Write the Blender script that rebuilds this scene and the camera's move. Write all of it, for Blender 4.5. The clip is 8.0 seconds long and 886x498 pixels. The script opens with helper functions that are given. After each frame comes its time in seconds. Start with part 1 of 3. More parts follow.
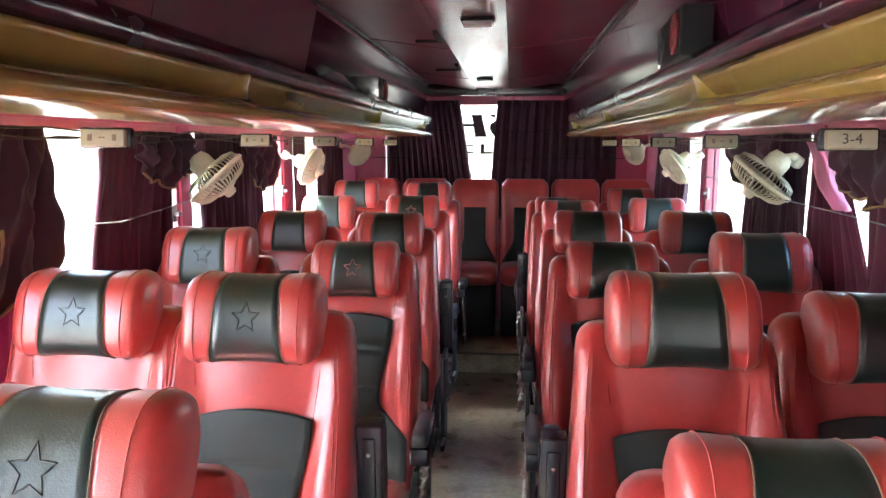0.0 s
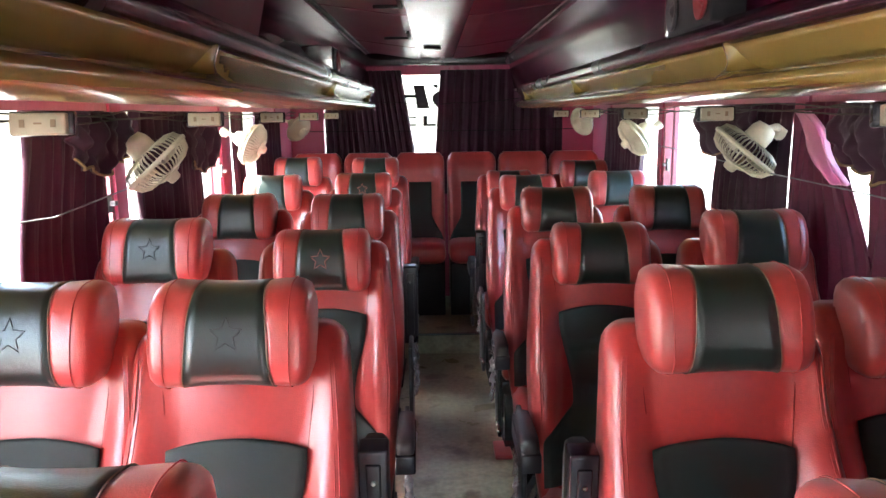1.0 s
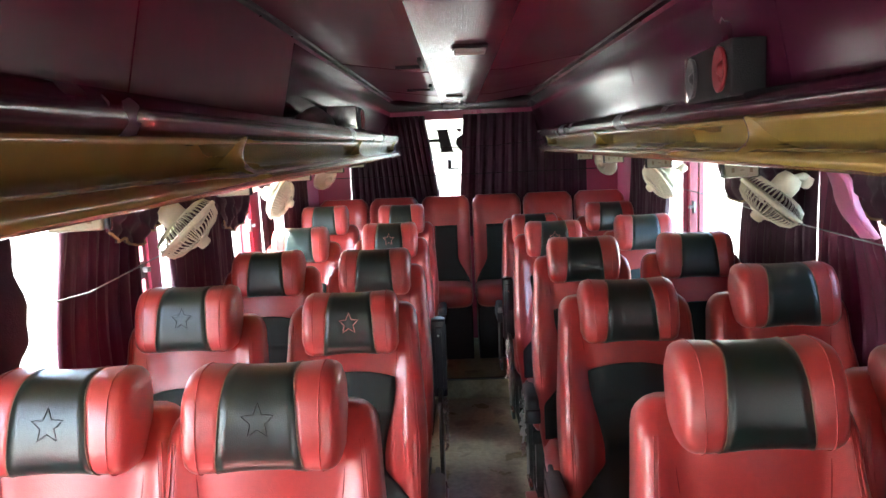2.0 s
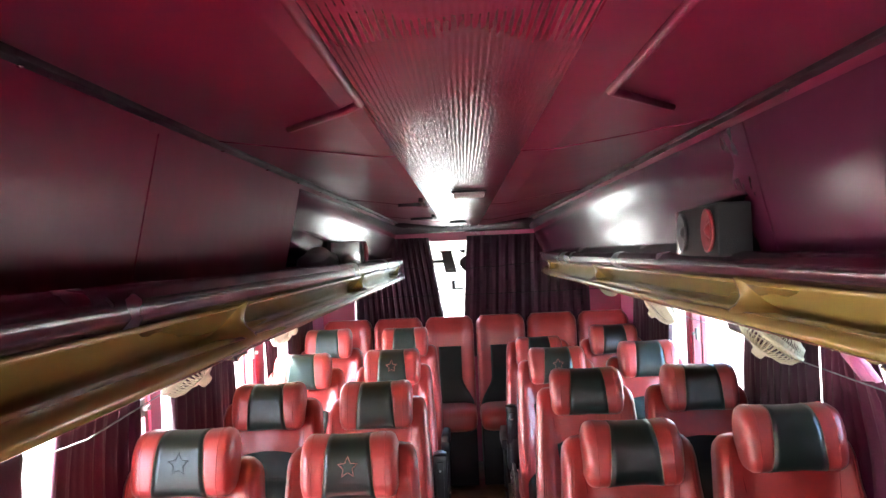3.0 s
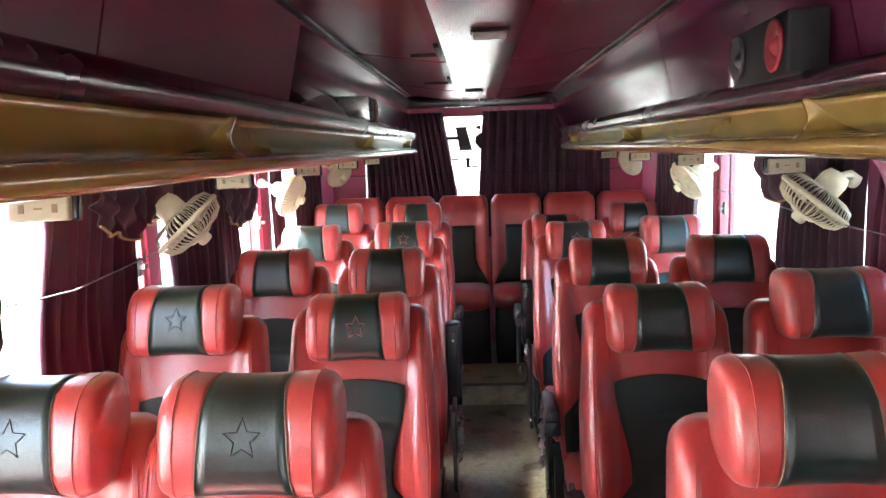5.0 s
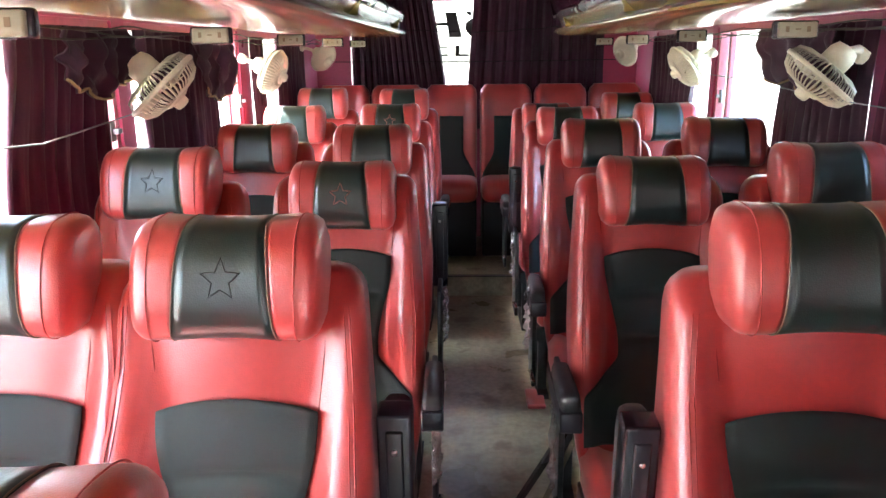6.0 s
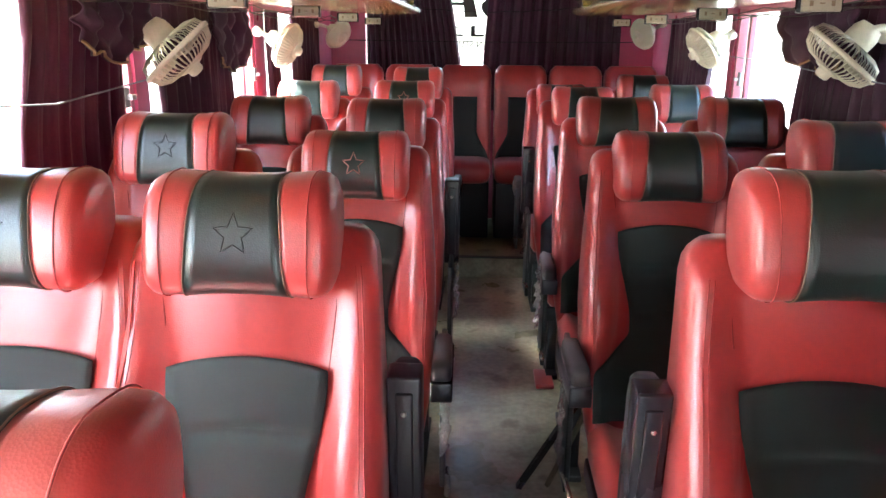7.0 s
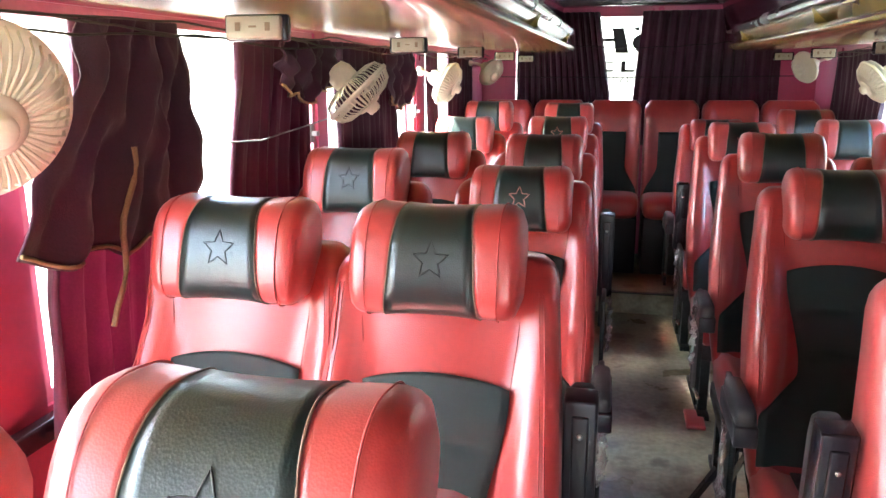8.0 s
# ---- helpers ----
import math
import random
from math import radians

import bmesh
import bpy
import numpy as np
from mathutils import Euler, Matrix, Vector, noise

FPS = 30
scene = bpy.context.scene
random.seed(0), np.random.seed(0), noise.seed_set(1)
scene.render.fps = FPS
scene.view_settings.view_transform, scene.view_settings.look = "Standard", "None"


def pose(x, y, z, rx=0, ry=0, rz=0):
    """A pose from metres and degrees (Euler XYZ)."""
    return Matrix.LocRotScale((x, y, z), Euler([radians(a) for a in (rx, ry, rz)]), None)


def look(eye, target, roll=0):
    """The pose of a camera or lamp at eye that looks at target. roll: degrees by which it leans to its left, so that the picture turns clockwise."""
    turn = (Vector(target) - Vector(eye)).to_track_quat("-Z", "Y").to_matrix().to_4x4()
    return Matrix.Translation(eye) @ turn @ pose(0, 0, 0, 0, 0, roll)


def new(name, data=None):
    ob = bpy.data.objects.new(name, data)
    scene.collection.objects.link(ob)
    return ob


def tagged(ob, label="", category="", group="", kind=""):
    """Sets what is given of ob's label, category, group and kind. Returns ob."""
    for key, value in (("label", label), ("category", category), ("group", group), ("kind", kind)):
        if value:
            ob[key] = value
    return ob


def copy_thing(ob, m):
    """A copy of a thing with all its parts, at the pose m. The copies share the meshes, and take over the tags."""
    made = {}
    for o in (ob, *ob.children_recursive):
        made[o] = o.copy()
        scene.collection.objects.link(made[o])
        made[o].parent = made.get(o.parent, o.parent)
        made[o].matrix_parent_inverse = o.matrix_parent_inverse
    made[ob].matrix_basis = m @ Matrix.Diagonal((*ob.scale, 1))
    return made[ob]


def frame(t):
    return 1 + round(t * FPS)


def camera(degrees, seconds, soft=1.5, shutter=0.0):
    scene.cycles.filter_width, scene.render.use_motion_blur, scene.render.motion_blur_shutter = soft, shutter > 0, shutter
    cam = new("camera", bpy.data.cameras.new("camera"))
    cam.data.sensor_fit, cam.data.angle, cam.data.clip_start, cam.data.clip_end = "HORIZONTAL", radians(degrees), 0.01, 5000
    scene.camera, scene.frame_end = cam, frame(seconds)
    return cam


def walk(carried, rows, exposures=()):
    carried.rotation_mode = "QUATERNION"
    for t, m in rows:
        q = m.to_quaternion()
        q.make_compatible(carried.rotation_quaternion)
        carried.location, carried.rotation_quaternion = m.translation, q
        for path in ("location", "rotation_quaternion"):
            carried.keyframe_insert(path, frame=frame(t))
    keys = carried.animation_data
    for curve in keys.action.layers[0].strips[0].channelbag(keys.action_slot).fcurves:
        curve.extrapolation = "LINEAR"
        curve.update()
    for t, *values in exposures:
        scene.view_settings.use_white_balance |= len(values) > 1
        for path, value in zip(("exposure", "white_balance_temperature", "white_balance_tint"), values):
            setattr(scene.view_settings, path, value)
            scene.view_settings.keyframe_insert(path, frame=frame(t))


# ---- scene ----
cam = camera(61.2, 8.0)
PATH = [
    (0, (0.099, 0.077, 1.534), (-0.079, 2.049, 1.257), 0.1),
    (0.5, (-0.004, 0.219, 1.531), (-0.041, 2.2, 1.263), -0.4),
    (1, (-0.072, 0.276, 1.555), (-0.05, 2.244, 1.198), -0.7),
    (2.5, (-0.058, 0.278, 1.7), (-0.127, 2.272, 1.566), -2.9),
    (3, (-0.045, 0.26, 1.747), (-0.098, 2.259, 1.758), -2.5),
    (3.5, (-0.046, 0.24, 1.761), (-0.095, 2.24, 1.777), -2.4),
    (4, (-0.052, 0.3, 1.736), (-0.095, 2.3, 1.693), -2.1),
    (4.5, (-0.06, 0.359, 1.69), (-0.141, 2.353, 1.562), -2.0),
    (5, (-0.063, 0.44, 1.617), (-0.16, 2.419, 1.349), -1.9),
    (6.5, (-0.083, 0.493, 1.474), (-0.133, 2.414, 0.921), 0.1),
    (7, (-0.084, 0.491, 1.463), (-0.169, 2.412, 0.916), 0.5),
    (7.5, (-0.11, 0.456, 1.464), (-0.322, 2.381, 0.963), 1.0),
    (8, (-0.155, 0.402, 1.478), (-0.592, 2.298, 1.014), -0.3),
]
EXPOSURES = [(0.0, 4.5, 6150, 5), (1.2, 4.45, 6150, 5), (2.5, 4.35, 6150, 5), (3.0, 4.95, 6150, 8), (4.0, 5.05, 6150, 8), (4.6, 4.9, 6150, 6), (5.2, 4.7, 6150, 5), (6.3, 4.65, 6150, 5), (8.0, 4.72, 6150, 5)]
walk(cam, [(t, look(eye, target, roll)) for t, eye, target, roll in PATH], EXPOSURES)

# ---- daylight ----
SUN_DIR = Vector((0.58, 0.05, -0.76)).normalized()
world = bpy.data.worlds.new("sky")
world.use_nodes = True
scene.world = world
wn = world.node_tree
sky = wn.nodes.new("ShaderNodeTexSky")
sky.sky_type, sky.sun_disc = "NISHITA", False
sky.sun_elevation = math.asin(-SUN_DIR.z)
sky.sun_rotation = math.atan2(-SUN_DIR.x, -SUN_DIR.y)
sky.dust_density, sky.air_density = 3.0, 1.0
wn.links.new(sky.outputs[0], wn.nodes["Background"].inputs[0])
wn.nodes["Background"].inputs[1].default_value = 0.15
sun = new("sun", bpy.data.lights.new("sun", "SUN"))
sun.data.energy, sun.data.angle, sun.data.color = 5.0, radians(2.0), (1.0, 0.95, 0.88)
sun.matrix_world = look(-SUN_DIR * 20, (0, 0, 0))


# ---- materials ----
def mat(name, color, rough=0.5, metal=0.0, vary=0.15, big=3.0, fine=60.0, bump=0.1, grain=0.0, coat=0.0,
        rvary=0.12, clear=0.0, random_tint=0.0, stain=None, stain_at=0.62, sheen=0.0, spec=0.5):
    """A surface with a slow and a fine colour variation, uneven gloss and relief; all sizes per metre."""
    m = bpy.data.materials.new(name)
    m.use_nodes = True
    nt = m.node_tree
    N, L = nt.nodes, nt.links
    b = N["Principled BSDF"]
    co = N.new("ShaderNodeTexCoord").outputs["Object"]

    def noise_tex(scale, detail=4.0):
        n = N.new("ShaderNodeTexNoise")
        n.inputs["Scale"].default_value, n.inputs["Detail"].default_value = scale, detail
        L.new(co, n.inputs["Vector"])
        return n.outputs[0]

    slow, quick = noise_tex(big), noise_tex(fine, 5.0)

    def ramp(src, lo, hi, a, c):
        r = N.new("ShaderNodeMapRange")
        for k, v in zip((1, 2, 3, 4), (lo, hi, a, c)):
            r.inputs[k].default_value = v
        L.new(src, r.inputs[0])
        return r.outputs[0]

    def math_node(op, a, c):
        n = N.new("ShaderNodeMath")
        n.operation = op
        for k, v in enumerate((a, c)):
            if isinstance(v, (int, float)):
                n.inputs[k].default_value = v
            else:
                L.new(v, n.inputs[k])
        return n.outputs[0]

    value = math_node("MULTIPLY", ramp(slow, 0.3, 0.7, 1 - vary, 1 + vary), ramp(quick, 0.3, 0.7, 1 - vary * 0.5, 1 + vary * 0.5))
    if random_tint:
        info = N.new("ShaderNodeObjectInfo")
        value = math_node("MULTIPLY", value, ramp(info.outputs["Random"], 0, 1, 1 - random_tint, 1 + random_tint))
    hsv = N.new("ShaderNodeHueSaturation")
    hsv.inputs["Color"].default_value = (*color, 1)
    L.new(value, hsv.inputs["Value"])
    out = hsv.outputs[0]
    if stain:
        mix = N.new("ShaderNodeMix")
        mix.data_type = "RGBA"
        L.new(ramp(noise_tex(big * 2.3, 6.0), stain_at, stain_at + 0.12, 0, 0.8), mix.inputs[0])
        L.new(out, mix.inputs[6])
        mix.inputs[7].default_value = (*stain, 1)
        out = mix.outputs[2]
    L.new(out, b.inputs["Base Color"])
    L.new(ramp(slow, 0.3, 0.7, max(0.02, rough - rvary), min(1, rough + rvary)), b.inputs["Roughness"])
    b.inputs["Metallic"].default_value = metal
    b.inputs["Coat Weight"].default_value = coat
    b.inputs["Specular IOR Level"].default_value = spec
    b.inputs["Coat Roughness"].default_value = 0.12 if rough < 0.3 else 0.30
    b.inputs["Sheen Weight"].default_value = sheen
    b.inputs["Transmission Weight"].default_value = clear
    height = quick
    if grain:
        v = N.new("ShaderNodeTexVoronoi")
        v.inputs["Scale"].default_value = grain
        L.new(co, v.inputs["Vector"])
        height = math_node("ADD", math_node("MULTIPLY", quick, 0.6), v.outputs[0])
    bp = N.new("ShaderNodeBump")
    bp.inputs["Strength"].default_value, bp.inputs["Distance"].default_value = bump, 0.004
    L.new(height, bp.inputs["Height"])
    L.new(bp.outputs[0], b.inputs["Normal"])
    return m


def cloth(name, color, through_light=0.25):
    """Curtain cloth: a diffuse weave that lets some light through."""
    m = mat(name, color, 0.85, vary=0.25, big=5.0, fine=220.0, bump=0.25, sheen=0.15)
    nt = m.node_tree
    b = nt.nodes["Principled BSDF"]
    tl = nt.nodes.new("ShaderNodeBsdfTranslucent")
    tl.inputs[0].default_value = (color[0] * 1.6, color[1] * 1.2, color[2] * 1.4, 1)
    mx = nt.nodes.new("ShaderNodeMixShader")
    mx.inputs[0].default_value = through_light
    nt.links.new(b.outputs[0], mx.inputs[1])
    nt.links.new(tl.outputs[0], mx.inputs[2])
    nt.links.new(mx.outputs[0], nt.nodes["Material Output"].inputs[0])
    return m


def glass(name, tint=(0.95, 0.98, 0.97), rough=0.02):
    m = bpy.data.materials.new(name)
    m.use_nodes = True
    b = m.node_tree.nodes["Principled BSDF"]
    b.inputs["Base Color"].default_value = (*tint, 1)
    b.inputs["Roughness"].default_value = rough
    b.inputs["Transmission Weight"].default_value = 1.0
    b.inputs["IOR"].default_value = 1.05
    return m


RED = mat("red_leatherette", (0.42, 0.036, 0.033), 0.40, vary=0.10, big=6, fine=90, bump=0.09, grain=420, rvary=0.08, random_tint=0.08, coat=0.85, sheen=0.12, spec=0.6)
BLACK = mat("black_leatherette", (0.006, 0.016, 0.014), 0.34, vary=0.2, big=8, fine=120, bump=0.10, grain=420, rvary=0.08, random_tint=0.1, coat=0.5, sheen=0.03)
MESH = mat("black_seat_fabric", (0.010, 0.022, 0.020), 0.55, vary=0.2, big=7, fine=300, bump=0.3, grain=900)
SEAM = mat("dark_red_seam", (0.24, 0.018, 0.020), 0.6)
LIGHT_STITCH = mat("pale_red_stitching", (0.50, 0.085, 0.085), 0.6)
THREAD = mat("faded_red_thread", (0.55, 0.24, 0.20), 0.6)
TAN_THREAD = mat("tan_thread", (0.26, 0.17, 0.12), 0.6)
DARK_THREAD = mat("dark_thread", (0.030, 0.034, 0.033), 0.5)
PLASTIC = mat("black_plastic", (0.018, 0.016, 0.022), 0.26, vary=0.2, fine=200, bump=0.1)
PAD = mat("grey_armrest_vinyl", (0.036, 0.036, 0.038), 0.45, vary=0.2, fine=200, bump=0.15)
STEEL = mat("painted_steel", (0.05, 0.055, 0.055), 0.4, metal=0.6, vary=0.25)
CHROME = mat("worn_bright_steel", (0.5, 0.5, 0.48), 0.25, metal=1.0, vary=0.2)
FILM = mat("clear_wrapping_film", (0.88, 0.89, 0.88), 0.18, clear=0.8, bump=0.3)
MAROON = mat("glossy_maroon_laminate", (0.13, 0.0095, 0.032), 0.33, vary=0.12, big=2.0, fine=20, bump=0.002, rvary=0.03, spec=0.15)
RIBBED = mat("ribbed_maroon_laminate", (0.13, 0.010, 0.030), 0.20, vary=0.10, big=2.0, fine=40, bump=0.03, coat=0.0, rvary=0.05, spec=0.15)
# plum far boards; on the right its darkness stands in for shade on maroon
SHADEDBOARD = mat("plum_and_shade_laminate", (0.055, 0.009, 0.024), 0.14, vary=0.12, big=2.0, fine=20, bump=0.002, rvary=0.02, spec=0.09)
PLUM = mat("dark_plum_gloss_paint", (0.024, 0.007, 0.013), 0.24, vary=0.15, big=3, fine=14, bump=0.01, coat=0.2, rvary=0.06)
GOLD = mat("ochre_gold_gloss_paint", (0.22, 0.15, 0.040), 0.24, vary=0.12, big=3, fine=9, bump=0.008, coat=0.3, rvary=0.02)
TRIM = mat("dark_trim", (0.012, 0.005, 0.008), 0.45, spec=0.25)
PINK = mat("rose_wall_laminate", (0.36, 0.045, 0.11), 0.38, vary=0.1, big=2.5, fine=60, bump=0.05)
FLOORM = mat("worn_brown_vinyl", (0.34, 0.325, 0.225), 0.34, spec=0.3, vary=0.35, big=3.0, fine=40, bump=0.12, stain=(0.17, 0.148, 0.105), stain_at=0.55)
CURTAIN = cloth("maroon_curtain_cloth", (0.075, 0.016, 0.038), 0.12)
DARKCURTAIN = cloth("dark_plum_curtain_cloth", (0.044, 0.010, 0.027), 0.08)
# the pale pink holds the glow of daylight behind the cloth
BACKLITCLOTH = cloth("backlit_pink_cloth", (0.58, 0.36, 0.45), 0.55)
MAUVE = cloth("mauve_curtain_cloth", (0.135, 0.034, 0.068), 0.28)
BRAID = mat("dull_gold_braid", (0.30, 0.20, 0.10), 0.6, vary=0.4, fine=300, bump=0.5)
IVORY = mat("yellowed_ivory_plastic", (0.74, 0.71, 0.55), 0.38, vary=0.1, fine=80)
SIGN = mat("ivory_sign_plastic", (0.30, 0.27, 0.19), 0.45, vary=0.15)
INK = mat("dark_ink", (0.04, 0.03, 0.02), 0.6)
FADED = mat("faded_brown_ink", (0.16, 0.11, 0.06), 0.6)
ROOFPAINT = mat("white_roof_paint", (0.6, 0.6, 0.58), 0.5)
SPEAKER = mat("black_speaker_vinyl", (0.006, 0.006, 0.007), 0.8, vary=0.2, fine=300, bump=0.2)
REDCONE = mat("red_speaker_cone", (0.17, 0.012, 0.018), 0.4)
ALU = mat("dull_window_frame", (0.40, 0.12, 0.16), 0.4, vary=0.15)
STEELGREY = mat("grey_latch_metal", (0.30, 0.31, 0.32), 0.4, metal=0.7)
CORD = mat("pale_curtain_cord", (0.22, 0.24, 0.25), 0.6)
PANE = glass("window_glass")
CONCRETE = mat("pale_concrete_yard", (0.22, 0.21, 0.19), 0.9, vary=0.2, big=0.4, fine=8, bump=0.2)
GREYWALL = mat("front_bulkhead", (0.10, 0.02, 0.035), 0.5)
DECAL = mat("dark_window_decal", (0.02, 0.02, 0.022), 0.6)
LENS = mat("frosted_lamp_lens", (0.42, 0.36, 0.36), 0.4)


def ribs(m, scale, strength):
    """Fine ribs across x on a material's relief."""
    nt = m.node_tree
    b = nt.nodes["Principled BSDF"]
    w = nt.nodes.new("ShaderNodeTexWave")
    w.wave_type, w.bands_direction = "BANDS", "X"
    w.inputs["Scale"].default_value = scale
    w.inputs["Distortion"].default_value = 0.3
    w.inputs["Detail"].default_value = 1.0
    co = nt.nodes.new("ShaderNodeTexCoord").outputs["Object"]
    nt.links.new(co, w.inputs["Vector"])
    bp = nt.nodes.new("ShaderNodeBump")
    bp.inputs["Strength"].default_value, bp.inputs["Distance"].default_value = strength, 0.002
    nt.links.new(w.outputs[1], bp.inputs["Height"])
    old = b.inputs["Normal"].links[0].from_socket
    nt.links.new(old, bp.inputs["Normal"])
    nt.links.new(bp.outputs[0], b.inputs["Normal"])


ribs(RIBBED, 46.0, 0.28)


# ---- mesh helpers ----
def mesh_ob(name, bm, material, smooth=True):
    bmesh.ops.recalc_face_normals(bm, faces=bm.faces[:])
    me = bpy.data.meshes.new(name)
    bm.to_mesh(me)
    bm.free()
    for p in me.polygons:
        p.use_smooth = smooth
    me.materials.append(material)
    return new(name, me)


def part(name, bm, material, parent=None, label="", smooth=True):
    ob = mesh_ob(name, bm, material, smooth)
    if parent:
        ob.parent = parent
    return tagged(ob, label)


def empty(name, label, category, group="", kind="", m=None):
    ob = tagged(new(name), label, category, group, kind)
    ob.empty_display_size = 0.1
    if m:
        ob.matrix_basis = m
    return ob


def box(bm, x0, x1, y0, y1, z0, z1, bevel=0.0, m=None):
    vs = [bm.verts.new((x, y, z)) for z in (z0, z1) for x, y in ((x0, y0), (x1, y0), (x1, y1), (x0, y1))]
    fs = [bm.faces.new([vs[i] for i in f]) for f in ((3, 2, 1, 0), (4, 5, 6, 7), (0, 1, 5, 4), (1, 2, 6, 5), (2, 3, 7, 6), (3, 0, 4, 7))]
    if bevel:
        es = list({e for f in fs for e in f.edges})
        r = bmesh.ops.bevel(bm, geom=es, offset=bevel, segments=2, affect="EDGES", profile=0.6)
        vs = list({v for f in r["faces"] for v in f.verts} | {v for v in vs if v.is_valid})
    if m:
        bmesh.ops.transform(bm, matrix=m, verts=[v for v in vs if v.is_valid])
    return bm


def boxes(*rows, bevel=0.0):
    bm = bmesh.new()
    for r in rows:
        box(bm, *r, bevel=bevel)
    return bm


def loft(rings, close=True, caps=True, bm=None):
    bm = bm or bmesh.new()
    rows = [[bm.verts.new(p) for p in r] for r in rings]
    n = len(rows[0])
    for a, b in zip(rows, rows[1:]):
        for i in range(n if close else n - 1):
            k = (i + 1) % n
            bm.faces.new((a[i], a[k], b[k], b[i]))
    if caps and close:
        bm.faces.new(rows[0][::-1])
        bm.faces.new(rows[-1])
    return bm


def tube(points, r, n=6, bm=None, closed=False):
    """A round bar along points."""
    P = [Vector(p) for p in points]
    rings = []
    for i, p in enumerate(P):
        if closed:
            d = P[(i + 1) % len(P)] - P[i - 1]
        else:
            d = P[min(i + 1, len(P) - 1)] - P[max(i - 1, 0)]
        d.normalize()
        up = Vector((0, 0, 1)) if abs(d.z) < 0.9 else Vector((1, 0, 0))
        u = d.cross(up).normalized()
        v = u.cross(d)
        rings.append([p + r * (math.cos(2 * math.pi * k / n) * u + math.sin(2 * math.pi * k / n) * v) for k in range(n)])
    if closed:
        rings.append(rings[0])
    return loft(rings, caps=not closed, bm=bm)


def lathe(profile, n=32, m=None, bm=None):
    """A body turned about z from (radius, height) pairs."""
    rings = [[Vector((r * math.cos(2 * math.pi * k / n), r * math.sin(2 * math.pi * k / n), z)) for k in range(n)] for r, z in profile]
    if m:
        rings = [[m @ p for p in ring] for ring in rings]
    return loft(rings, bm=bm)


def extrude_profile(pts, y0, y1, steps=1, thick=None):
    """A strip that follows (x, z) points, drawn out along y."""
    rings = []
    for i in range(steps + 1):
        y = y0 + (y1 - y0) * i / steps
        rings.append([(x, y, z) for x, z in pts])
    return loft(rings, close=thick is None, caps=thick is None)


def grid(nu, nv, f):
    bm = bmesh.new()
    vs = [[bm.verts.new(f(i / nu, j / nv)) for j in range(nv + 1)] for i in range(nu + 1)]
    for i in range(nu):
        for j in range(nv):
            bm.faces.new((vs[i][j], vs[i + 1][j], vs[i + 1][j + 1], vs[i][j + 1]))
    return bm


def solid(ob, t):
    md = ob.modifiers.new("thickness", "SOLIDIFY")
    md.thickness, md.offset = t, 0
    return ob


def smooth01(a, b, x):
    t = min(1.0, max(0.0, (x - a) / (b - a)))
    return t * t * (3 - 2 * t)


# ---- shell of the coach ----
WALL, Y0, Y1, CEIL = 1.15, -3.2, 6.05, 1.945
SILL, HEAD = 0.88, 1.60


ground = tagged(mesh_ob("ground", boxes((-150, 150, -150, 150, -1.25, -1.05)), CONCRETE, False), "pale dusty concrete yard outside the coach", "ground", kind="structure")

floor_bm = boxes((-1.2, 1.2, Y0, 5.0, -0.06, 0.0), (-1.2, 1.2, 5.0, Y1, -0.06, 0.13))
floor = tagged(mesh_ob("floor", floor_bm, FLOORM, False), "worn brown vinyl floor with a step to the rear", "floor", kind="structure")
part("step_edge", boxes((-0.3, 0.3, 4.985, 5.02, 0.128, 0.136), bevel=0.003), STEEL, floor, "scuffed metal step edge", False)

